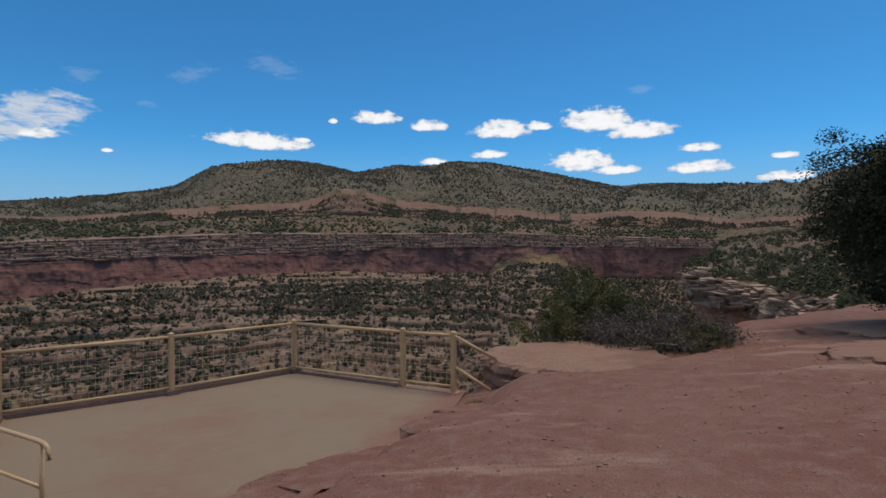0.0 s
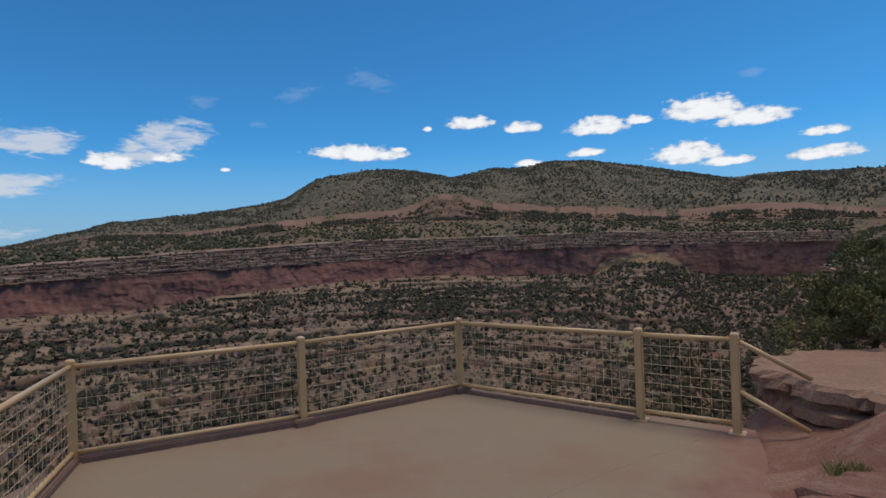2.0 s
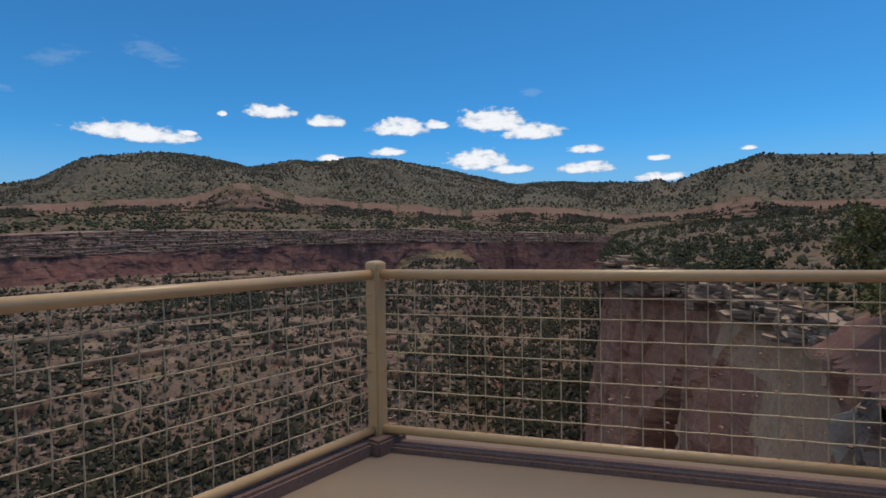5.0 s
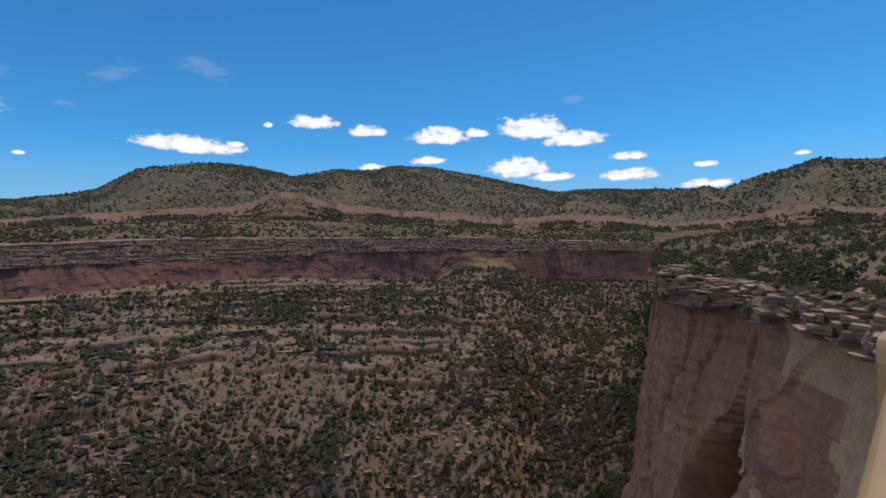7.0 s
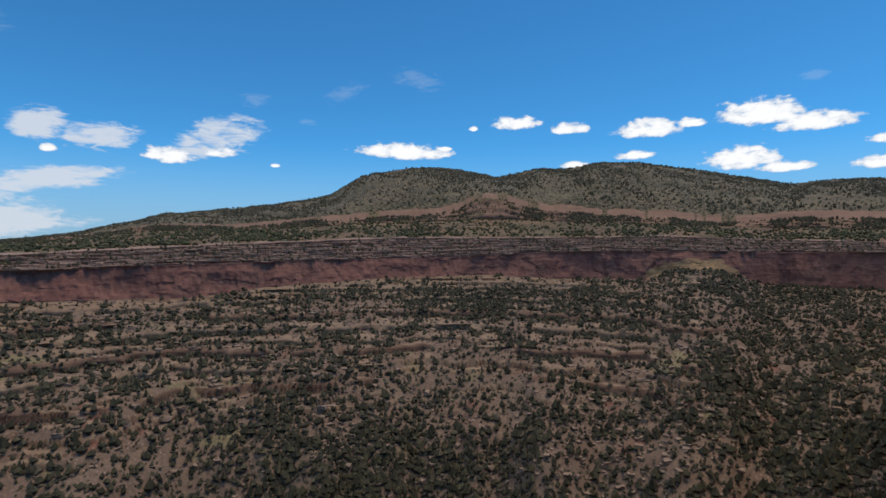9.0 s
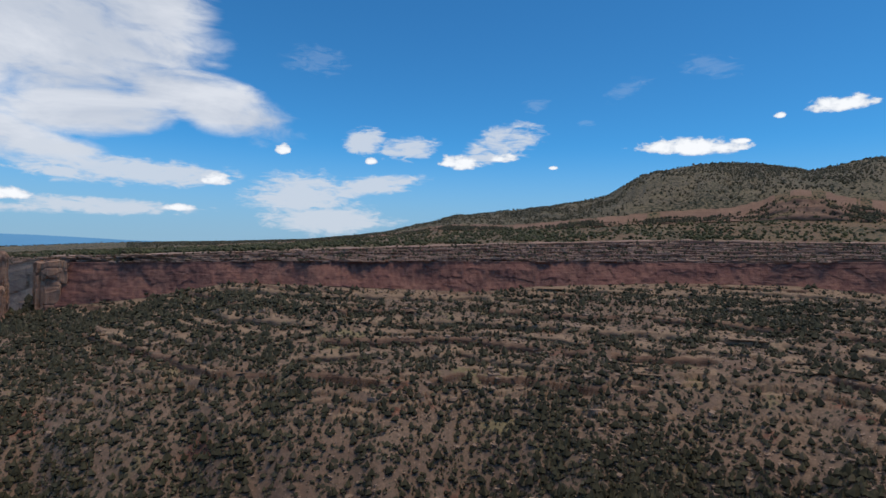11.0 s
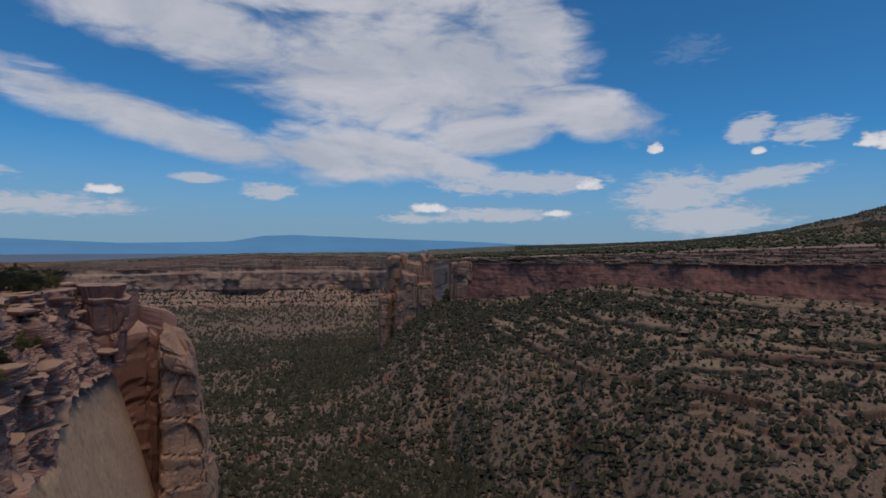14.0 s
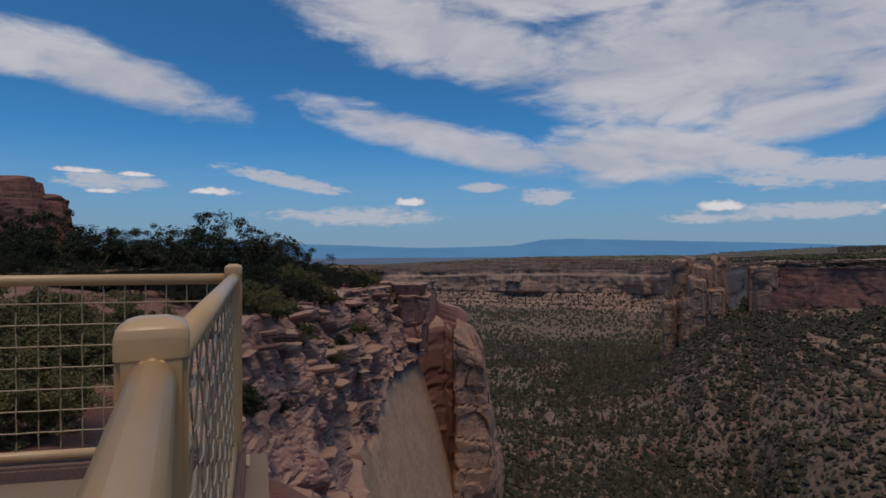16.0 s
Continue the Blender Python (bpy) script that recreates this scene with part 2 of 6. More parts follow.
def soil_material(name, a, b, plant, density, size, dry):
    """Stony desert slope with low scrub that shows as darker flecks."""
    t = Tree(name, 0.95)
    big, fine = t.noise(0.03 / size, 6, 0.65), t.noise(0.8 / size, 6, 0.7)
    c = t.mix(t.step(big, 0.36, 0.62), a, b)
    c = t.mix(t.step(fine, 0.3, 0.75), c, dry)
    if name == "talus_slope":
        hue = t.noise(0.035, 4, 0.6)
        c = t.mix(t.step(hue, 0.60, 0.68), c, t.mix(t.step(fine, 0.3, 0.7), (0.24, 0.10, 0.066), (0.17, 0.085, 0.06)))
        c = t.mix(t.step(hue, 0.40, 0.33), c, t.mix(t.step(fine, 0.3, 0.7), (0.26, 0.205, 0.105), (0.19, 0.15, 0.08)))
    dots = t.cells(0.34 / size)
    thick = t.noise(0.02 / size, 5, 0.6)
    reach = t.math("MULTIPLY", t.step(thick, 0.25, 0.6, 0.35, 1.0), density)
    spot = t.math("LESS_THAN", t.math("ADD", dots, t.math("MULTIPLY", fine, 0.25)), reach)
    pale = t.step(t.cells(0.75 / size), 0.26, 0.16)
    c = t.mix(t.math("MULTIPLY", pale, t.step(thick, 0.35, 0.6, 0.75, 0.1)), c, tuple(min(0.5, 1.75 * x) for x in b))
    tuft = t.step(t.math("ADD", t.cells(0.95 / size), t.math("MULTIPLY", fine, 0.2)), 0.40, 0.30)
    c = t.mix(t.math("MULTIPLY", tuft, t.step(thick, 0.3, 0.6, 0.35, 0.9)), c, tuple(1.5 * x for x in plant))
    c = t.mix(spot, c, plant)
    return t.done(c, t.math("ADD", fine, t.math("MULTIPLY", spot, 0.8)), 0.6, 0.5 * size)


M = {}
M["cliff"] = rock_material("red_sandstone_cliff", (0.27, 0.12, 0.092), (0.31, 0.155, 0.112), (0.13, 0.058, 0.050), 7.0, 0.25, 0.6, 0.7)
M["pale"] = rock_material("tan_sandstone", (0.47, 0.30, 0.15), (0.41, 0.24, 0.125), (0.2, 0.11, 0.065), 5.0, 0.3, 0.15, 0.5)
M["pink"] = rock_material("pink_slickrock", (0.31, 0.185, 0.125), (0.26, 0.15, 0.10), (0.15, 0.085, 0.06), 8.0, 0.6, 0.2, 0.6)
M["talus"] = soil_material("talus_slope", (0.21, 0.132, 0.094), (0.265, 0.178, 0.124), (0.065, 0.060, 0.040), 0.45, 1.0, (0.155, 0.105, 0.075))
M["mesa"] = soil_material("mesa_top_soil", (0.22, 0.12, 0.072), (0.20, 0.145, 0.075), (0.035, 0.045, 0.022), 0.62, 1.2, (0.165, 0.105, 0.062))
M["hill"] = soil_material("hill_scrub_soil", (0.165, 0.132, 0.088), (0.20, 0.165, 0.098), (0.037, 0.039, 0.021), 0.64, 1.5, (0.135, 0.098, 0.06))
# blue distance haze painted into the soil and scrub tones of the far ground
M["far"] = soil_material("far_plain_painted_haze", (0.15, 0.20, 0.27), (0.14, 0.19, 0.26), (0.11, 0.15, 0.20), 0.3, 6.0, (0.13, 0.175, 0.24))
M["headland"] = rock_material("headland_sandstone", (0.46, 0.215, 0.14), (0.50, 0.265, 0.165), (0.19, 0.088, 0.062), 4.0, 0.5, 0.35, 1.0)
M["kerb"] = rock_material("worn_kerb_concrete", (0.27, 0.165, 0.125), (0.21, 0.125, 0.095), (0.12, 0.07, 0.055), 0.25, 0.0, 0.0, 0.4)
M["tower"] = rock_material("tower_sandstone", (0.48, 0.29, 0.185), (0.40, 0.215, 0.145), (0.15, 0.07, 0.055), 4.5, 0.12, 0.3, 0.9, None, 0.4)
M["rim"] = rock_material("purple_brown_ledges", (0.35, 0.205, 0.15), (0.43, 0.275, 0.195), (0.075, 0.04, 0.035), 2.6, 0.8, 0.0, 0.8)
M["rim_top"] = rock_material("dusty_ledge_tops", (0.40, 0.265, 0.195), (0.33, 0.215, 0.155), (0.14, 0.085, 0.065), 3.0, 0.2, 0.0, 0.5)
M["riser"] = rock_material("broken_bedded_rock", (0.25, 0.155, 0.10), (0.19, 0.105, 0.072), (0.075, 0.042, 0.032), 1.8, 0.7, 0.0, 0.8)
M["far_wall"] = rock_material("far_tan_cliff", (0.48, 0.325, 0.225), (0.38, 0.235, 0.175), (0.17, 0.095, 0.08), 9.0, 0.55, 0.35, 0.9)
M["bench"] = rock_material("tan_slickrock_bench", (0.34, 0.235, 0.15), (0.275, 0.175, 0.115), (0.11, 0.065, 0.048), 4.0, 0.35, 0.0, 0.5)
M["red_ledge"] = rock_material("red_ledge_rock", (0.33, 0.18, 0.125), (0.28, 0.14, 0.095), (0.10, 0.045, 0.035), 0.8, 0.5, 0.0, 0.8, (0.33, 0.19, 0.135))
M["near_rock"] = rock_material("pink_ledge_rock", (0.42, 0.235, 0.175), (0.34, 0.165, 0.13), (0.15, 0.075, 0.06), 1.1, 0.2, 0.25, 0.7, (0.43, 0.27, 0.19), 0.3)
M["rim_ledge"] = rock_material("tan_rim_ledges", (0.42, 0.285, 0.195), (0.34, 0.21, 0.145), (0.09, 0.05, 0.04), 1.6, 0.7, 0.0, 0.8, (0.42, 0.30, 0.205))
M["weathered"] = rock_material("weathered_ledge", (0.34, 0.205, 0.145), (0.28, 0.155, 0.108), (0.12, 0.062, 0.046), 0.8, 0.45, 0.0, 0.9, (0.31, 0.175, 0.125), 0.9)
M["shelf"] = rock_material("gritty_shelf_rock", (0.38, 0.23, 0.155), (0.30, 0.165, 0.112), (0.13, 0.068, 0.05), 0.45, 0.35, 0.0, 0.9, None, 0.9)
M["slab"] = rock_material("smooth_tan_slab", (0.62, 0.38, 0.225), (0.56, 0.325, 0.195), (0.26, 0.145, 0.105), 7.0, 0.0, 0.0, 0.12)


def ground_material():
    t = Tree("red_gravel_ground", 0.95)
    big, mid, fine = t.noise(0.5, 5), t.noise(4.0, 6, 0.7), t.noise(45.0, 4, 0.7)
    c = t.mix(t.step(big, 0.35, 0.65), (0.235, 0.105, 0.072), (0.265, 0.135, 0.092))
    c = t.mix(t.step(mid, 0.45, 0.7), c, (0.29, 0.175, 0.13))
    c = t.mix(t.step(fine, 0.45, 0.75), c, (0.15, 0.075, 0.056))
    bare = t.noise((0.22, 1.1, 1.0), 5, 0.65)
    c = t.mix(t.math("MULTIPLY", t.step(bare, 0.56, 0.66), t.step(fine, 0.75, 0.45)), c, (0.37, 0.235, 0.165))
    grit = t.step(t.cells(22.0), 0.30, 0.18)
    c = t.mix(t.math("MULTIPLY", grit, t.step(mid, 0.4, 0.6)), c, (0.33, 0.19, 0.135))
    h = t.math("ADD", t.math("MULTIPLY", mid, 0.8), t.math("ADD", t.math("MULTIPLY", fine, 0.35), t.math("MULTIPLY", grit, 0.3)))
    return t.done(c, h, 0.9, 0.04)


def concrete_material():
    t = Tree("dusty_tan_concrete", 0.85)
    big, mid, fine = t.noise(0.45, 5), t.noise(3.0, 6, 0.7), t.noise(90.0, 3)
    c = t.mix(t.step(big, 0.45, 0.7), (0.275, 0.20, 0.132), (0.265, 0.155, 0.103))
    c = t.mix(t.step(mid, 0.5, 0.8), c, (0.30, 0.22, 0.147))
    c = t.mix(t.step(fine, 0.55, 0.8), c, (0.215, 0.155, 0.104))
    xyz = t.n.new("ShaderNodeSeparateXYZ")
    t.l.new(t.p, xyz.inputs[0])
    # red sand blown in from the open side
    across = t.math("SUBTRACT", xyz.outputs[0], t.math("MULTIPLY", t.math("SUBTRACT", xyz.outputs[1], 7.5), 0.28))
    sand = t.step(t.math("ADD", across, t.math("MULTIPLY", t.noise(1.6, 6, 0.7), 1.5)), -0.35, 0.35)
    c = t.mix(sand, c, t.mix(t.step(mid, 0.35, 0.65), (0.235, 0.118, 0.085), (0.27, 0.155, 0.11)))
    # a thin crack
    wob = t.math("MULTIPLY", t.math("SUBTRACT", t.noise(1.2, 4, 0.55), 0.5), 0.35)
    for kx, ky, off in ((0.73, -0.68, -6.76),):
        line = t.math("ADD", t.math("ADD", t.math("MULTIPLY", xyz.outputs[0], kx), t.math("MULTIPLY", xyz.outputs[1], ky)), -off)
        gap = t.math("ABSOLUTE", t.math("ADD", line, wob), 0.0)
        c = t.mix(t.math("MULTIPLY", t.step(gap, 0.008, 0.003), t.step(mid, 0.35, 0.6)), c, (0.19, 0.12, 0.085))
    return t.done(c, t.math("ADD", fine, t.math("MULTIPLY", mid, 0.5)), 0.25, 0.006)


def paint_material():
    t = Tree("tan_fence_paint", 0.33)
    t.b.inputs["Specular IOR Level"].default_value = 0.5
    big, fine = t.noise(6.0, 5), t.noise(160.0, 3)
    c = t.mix(t.step(big, 0.35, 0.7), (0.61, 0.375, 0.17), (0.66, 0.42, 0.195))
    c = t.mix(t.step(t.noise(38.0, 5, 0.7), 0.68, 0.76), c, (0.30, 0.19, 0.11))
    return t.done(c, fine, 0.12, 0.002)


def leaf_material(name, a, b, dead, dead_share):
    t = Tree(name, 0.75)
    r = t.random(island=True)
    c = t.mix(t.step(r, 0.0, 0.9), a, b)
    c = t.mix(t.step(r, 1.0 - dead_share, 1.0 - dead_share + 0.02), c, dead)
    return t.done(t.mix(t.step(t.noise(0.35, 3), 0.3, 0.7), c, tuple(0.75 * x for x in a)))


def bark_material(name, a, b):
    t = Tree(name, 0.9)
    n = t.noise((30.0, 30.0, 4.0), 5, 0.7)
    return t.done(t.mix(t.step(n, 0.35, 0.65), a, b), n, 0.8, 0.02)


def wire_material():
    t = Tree("pale_tan_wire", 0.45)
    n = t.noise(60.0, 4)
    return t.done(t.mix(t.step(n, 0.35, 0.7), (0.53, 0.385, 0.22), (0.60, 0.455, 0.28)))


M["wire"] = wire_material()
M["ground"] = ground_material()
M["concrete"] = concrete_material()
M["paint"] = paint_material()
M["juniper"] = leaf_material("juniper_foliage", (0.024, 0.030, 0.015), (0.062, 0.066, 0.028), (0.16, 0.13, 0.07), 0.05)
M["bush"] = leaf_material("bush_foliage", (0.12, 0.115, 0.04), (0.24, 0.21, 0.075), (0.2, 0.18, 0.08), 0.06)
M["sage"] = leaf_material("grey_brush_foliage", (0.13, 0.10, 0.075), (0.21, 0.165, 0.12), (0.11, 0.09, 0.05), 0.3)
M["grass"] = leaf_material("yellow_green_grass", (0.26, 0.25, 0.06), (0.38, 0.33, 0.11), (0.36, 0.28, 0.14), 0.3)
M["scrub"] = leaf_material("far_scrub_foliage", (0.050, 0.046, 0.025), (0.120, 0.104, 0.056), (0.14, 0.11, 0.07), 0.12)
M["scrub_pale"] = leaf_material("grey_green_scrub", (0.085, 0.078, 0.048), (0.165, 0.142, 0.092), (0.19, 0.145, 0.095), 0.2)
M["mesa_foliage"] = leaf_material("mesa_juniper_foliage", (0.055, 0.058, 0.024), (0.13, 0.122, 0.05), (0.16, 0.125, 0.075), 0.1)
M["bark"] = bark_material("grey_brown_bark", (0.12, 0.085, 0.06), (0.22, 0.18, 0.145))
M["twig"] = bark_material("bleached_twig", (0.26, 0.23, 0.2), (0.38, 0.35, 0.31))
M["stone"] = rock_material("scattered_stone", (0.31, 0.215, 0.155), (0.36, 0.255, 0.185), (0.15, 0.09, 0.065), 1.6, 0.3, 0.0, 0.6)


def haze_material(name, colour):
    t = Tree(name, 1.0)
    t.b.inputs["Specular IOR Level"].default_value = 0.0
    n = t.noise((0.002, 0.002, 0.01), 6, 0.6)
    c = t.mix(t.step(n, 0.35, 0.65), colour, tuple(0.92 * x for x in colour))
    # distance haze put into the colour, and made to glow without a lamp
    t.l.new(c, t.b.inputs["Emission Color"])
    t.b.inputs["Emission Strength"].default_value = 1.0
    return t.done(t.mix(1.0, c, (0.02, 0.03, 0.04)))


M["haze"] = haze_material("painted_haze_mesa", (0.115, 0.285, 0.50))


# ---- shapes ----
def hashed(i, j, k):
    n = (i.astype(np.int64) * 374761393 + j.astype(np.int64) * 668265263 + k.astype(np.int64) * 2147483647) & 0xFFFFFFFF
    n = ((n ^ (n >> 13)) * 1274126177) & 0xFFFFFFFF
    n = ((n ^ (n >> 16)) * 2246822519) & 0xFFFFFFFF
    return ((n ^ (n >> 15)) & 0xFFFFFF) / float(0xFFFFFF)


def vnoise(x, y, z):
    i, j, k = np.floor(x), np.floor(y), np.floor(z)
    u, v, w = x - i, y - j, z - k
    u, v, w = (a * a * (3 - 2 * a) for a in (u, v, w))
    total = 0.0
    for a in (0, 1):
        for b in (0, 1):
            for c in (0, 1):
                total = total + hashed(i + a, j + b, k + c) * (u if a else 1 - u) * (v if b else 1 - v) * (w if c else 1 - w)
    return total


def fbm(x, y, z=0.0, octaves=4):
    """Rough value noise about 0, between -1 and 1."""
    x, y, z = np.broadcast_arrays(np.asarray(x, float), np.asarray(y, float), np.asarray(z, float))
    total, amp, f, whole = 0.0, 1.0, 1.0, 0.0
    for o in range(octaves):
        total = total + amp * (2 * vnoise(x * f + 17.3 * o, y * f - 9.1 * o, z * f + 5.7 * o) - 1)
        whole += amp
        amp, f = amp * 0.5, f * 2.03
    return total / whole


def smooth(x, low, high):
    t = np.clip((x - low) / (high - low), 0, 1)
    return t * t * (3 - 2 * t)


def stairs(u, n, sharp=0.8):
    """0..1 to 0..1 in n steps; sharp near 1 makes treads flat."""
    v = u * n
    k = np.floor(v)
    f = v - k
    return (k + np.clip((f - sharp) / (1 - sharp), 0, 1) * 1.0 * sharp + f * (1 - sharp)) / n


def crags(P, size, seed, warp=0.25):
    """Broken blocks: for each point the push of its own cell with a random tilt, and its distance to the nearest joint."""
    G = np.stack([P[..., i] / size[i] + warp * fbm(P[..., 0] / size[0] * 0.8 + 7 * i, P[..., 1] / size[1] * 0.8, P[..., 2] / size[2] * 0.8 + seed, 2) for i in range(3)], -1)
    base = np.floor(G)
    f1, f2 = np.full(G.shape[:-1], 9.0), np.full(G.shape[:-1], 9.0)
    push = np.zeros(G.shape[:-1])
    for a in (-1, 0, 1):
        for b in (-1, 0, 1):
            for c in (-1, 0, 1):
                i, j, k = base[..., 0] + a, base[..., 1] + b, base[..., 2] + c
                r = [hashed(i + 31 * q, j + 17 * seed, k + 7 * q) for q in range(6)]
                d = np.stack([G[..., 0] - i - 0.15 - 0.7 * r[0], G[..., 1] - j - 0.15 - 0.7 * r[1], G[..., 2] - k - 0.3 - 0.4 * r[2]], -1)
                m = np.abs(d).max(-1) * 0.6 + np.sqrt((d ** 2).sum(-1)) * 0.4
                near = m < f1
                f2 = np.where(near, f1, np.minimum(f2, m))
                f1 = np.where(near, m, f1)
                push = np.where(near, r[3] - 0.5 + 0.5 * ((r[4] - 0.5) * d[..., 0] + (r[5] - 0.5) * d[..., 1]), push)
    return push, f2 - f1


def outward(P):
    """Unit normals of a grid of points."""
    n = np.cross(np.gradient(P, axis=1), np.gradient(P, axis=0))
    return n / np.maximum(np.linalg.norm(n, axis=-1, keepdims=True), 1e-9)


def mesh_object(name, verts, faces, materials, index=None, parent=None, shade=False):
    me = bpy.data.meshes.new(name)
    me.from_pydata(np.asarray(verts).tolist() if isinstance(verts, np.ndarray) else verts, [], faces.tolist() if isinstance(faces, np.ndarray) else faces)
    for m in materials:
        me.materials.append(m)
    if index is not None:
        me.polygons.foreach_set("material_index", np.asarray(index, dtype=np.int32))
    if shade:
        me.polygons.foreach_set("use_smooth", np.ones(len(me.polygons), dtype=bool))
    me.update()
    ob = new(name, me)
    if parent:
        ob.parent = parent
    return ob


def sheet(name, P, materials, row_material=None, shade=True, keep=None):
    """A mesh over the grid of points P (columns, rows, 3)."""
    nc, nr = P.shape[:2]
    idx = np.arange(nc * nr).reshape(nc, nr)
    f = np.stack([idx[:-1, :-1], idx[:-1, 1:], idx[1:, 1:], idx[1:, :-1]], -1)
    mi = np.zeros((nc - 1, nr - 1), int) if row_material is None else np.broadcast_to(row_material, (nc - 1, nr - 1))
    if keep is not None:
        f, mi = f[keep], mi[keep]
    return mesh_object(name, P.reshape(-1, 3), f.reshape(-1, 4), materials, mi.reshape(-1), shade=shade)


def part(name, bm, material, parent, label=""):
    me = bpy.data.meshes.new(name)
    bm.to_mesh(me)
    bm.free()
    me.materials.append(material)
    ob = new(name, me)
    ob.parent = parent
    return tagged(ob, label) if label else ob


C0 = np.array((-3.8, 10.6, 1.25))     # the lookout, from which the canyon is laid out


def polar(az, r, z):
    a = np.radians(az)
    return np.stack([C0[0] - r * np.sin(a), C0[1] + r * np.cos(a), z], -1)


def lift(el, r):
    return C0[2] + r * np.tan(np.radians(el))


def table(az, rows):
    rows = sorted(rows)
    return np.interp(az, [a for a, v in rows], [v for a, v in rows])


# ---- the far side of the canyon ----
AZ = np.arange(-50.0, 128.0, 0.13)
r_face = table(AZ, [(-60, 480), (-25.2, 480), (-13.8, 500), (-11.8, 470), (-8.7, 440), (-0.4, 430), (20.2, 410), (40.8, 362), (58.2, 345), (66.4, 370), (74.7, 400), (80.7, 426), (81.7, 510), (83.4, 660), (86, 730), (90, 850), (102.5, 840), (114.9, 840), (130, 900)])
e_foot = table(AZ, [(-25.2, -3.54), (-12.8, -3.42), (-9.7, -2.17), (-5.6, -2.07), (-2.5, -3.1), (7.3, -3.01), (12.9, -2.7), (23.2, -2.97), (35.6, -3.73), (41.8, -4.57), (55.7, -4.16), (66.4, -3.81), (73.7, -5.17), (82.3, -5.92), (84.1, -6.44), (102.5, -6.26), (114.9, -6)])
e_brow = table(AZ, [(-25.2, -0.55), (-3, -0.3), (7.3, -0.37), (17.1, -0.84), (32.5, -1.13), (50.1, -1.51), (66.4, -1.76), (82.3, -1.93), (84.2, -2.5), (102.5, -2.53), (114.9, -2.89)])
e_rim = table(AZ, [(-25.2, 0.28), (-12.8, 0.72), (-4.2, 1.15), (7.3, 1.13), (22.2, 1.22), (38.6, 0.62), (55.8, -0.26), (71.6, -1.06), (82.3, -1.47), (84.2, -1.31), (88.1, -1.29), (102.5, -1.2), (114.9, -2.07), (128.3, -2.48)])
r_rim = r_face + table(AZ, [(-25.2, 70), (40.8, 60), (56.1, 35), (71.6, 14), (80.9, 8), (81.3, 80), (90, 110), (114.9, 110)])
e_pinklow = table(AZ, [(-46.6, 1.83), (-31.4, 1.49), (-25.2, 1.23), (-9.7, 1.94), (-4.2, 2.32), (7.3, 2.82), (14, 3.09), (22.2, 2.82), (32.5, 2.26), (46.8, 1.74), (50.8, 1.14), (59.2, 0.34), (71.6, -0.5), (82.3, -1.05), (84.2, -1.21), (114.9, -1.86)])
e_pinkhigh = table(AZ, [(-46.6, 3.26), (-31.4, 3.25), (-25.2, 2.68), (-9.7, 2.68), (-4.2, 3.36), (7.2, 4.13), (14, 4.54), (22.2, 3.64), (32.5, 2.99), (46.8, 2.29), (50.8, 1.38), (59.2, 0.44), (71.6, -0.4), (82.3, -1), (84.2, -1.16), (114.9, -1.81)])
e_sky = table(AZ, [(-60, 5.0), (-42.6, 6.71), (-37.5, 7.22), (-32.4, 5.99), (-30.4, 5.16), (-23.8, 5.39), (-18, 5.71), (-14.6, 5.56), (-7.1, 7.37), (-1.9, 8.31), (1.4, 8.48), (5, 7.96), (7.8, 8.11), (11.7, 7.32), (16.5, 8.31), (20.6, 8.38), (25.7, 7.47), (28.9, 5.5),
                   (33, 4.65), (41.5, 3.67), (46.8, 2.58), (50.8, 1.5), (59.1, 0.54), (66.4, 0.2), (75.7, -0.1), (83.4, -0.59), (86, -0.85), (90.2, -0.85), (102.5, -1.08), (114.9, -1.75), (128.3, -2.27)])
e_pinkhigh = e_pinklow + (0.55 + 0.45 * fbm(AZ * 0.25, 0.0, 6.0, 3) + 0.75 * np.exp(-((AZ - 12.0) / 4.0) ** 2)) * (e_pinkhigh - e_pinklow)
k = np.exp(-0.5 * (np.arange(-6, 7) / 2.5) ** 2)
e_sky = np.convolve(np.pad(e_sky, 6, mode="edge"), k / k.sum(), mode="valid")
r_pink = table(AZ, [(-60, 520), (-31.4, 560), (-21.1, 700), (35.6, 660), (51.1, 900), (66.4, 1000), (84.2, 1000), (114.9, 1000)])
r_sky = table(AZ, [(-60, 900), (-37.5, 900), (-29.3, 1100), (-18, 1700), (-7.6, 1500), (1.5, 1250), (11.9, 1500), (20.2, 1200), (30.4, 1400), (51.1, 1700), (81.9, 2200), (86, 1150), (114.9, 1150)])

nA = len(AZ)
rows_R, rows_Z, rows_M = [], [], []


def band(R, Z, material):
    rows_R.append(R)
    rows_Z.append(Z)
    rows_M.extend([material] * R.shape[1])


a_n = AZ[:, None] * 0.35        # azimuth as a noise coordinate
# talus: from the valley up to the foot of the cliff, with benches of bare rock
nT = 250
u = np.linspace(0, 1, nT)[None, :]
z_foot = lift(e_foot, r_face)[:, None]
r_low = table(AZ, [(-60, 60), (-26.2, 120), (-10.7, 150), (15, 160), (61.3, 150), (81.9, 130), (102.5, 100), (130, 80)])[:, None]
floor_z = table(AZ, [(-60, -95), (-10.7, -98), (40.8, -96), (130, -92)])[:, None]
R = r_low + (r_face[:, None] - r_low) * u
XY = polar(np.repeat(AZ[:, None], nT, 1), R, 0 * R)
a_col = AZ[:, None]
begin = table(AZ, [(-60, 140), (-15.9, 180), (15, 185), (61.3, 185), (71.6, 205), (77.7, 225), (82.9, 250), (130, 250)])[:, None] + 18 * fbm(a_col * 0.16 + 0 * u, 0.0, 3.0, 3)
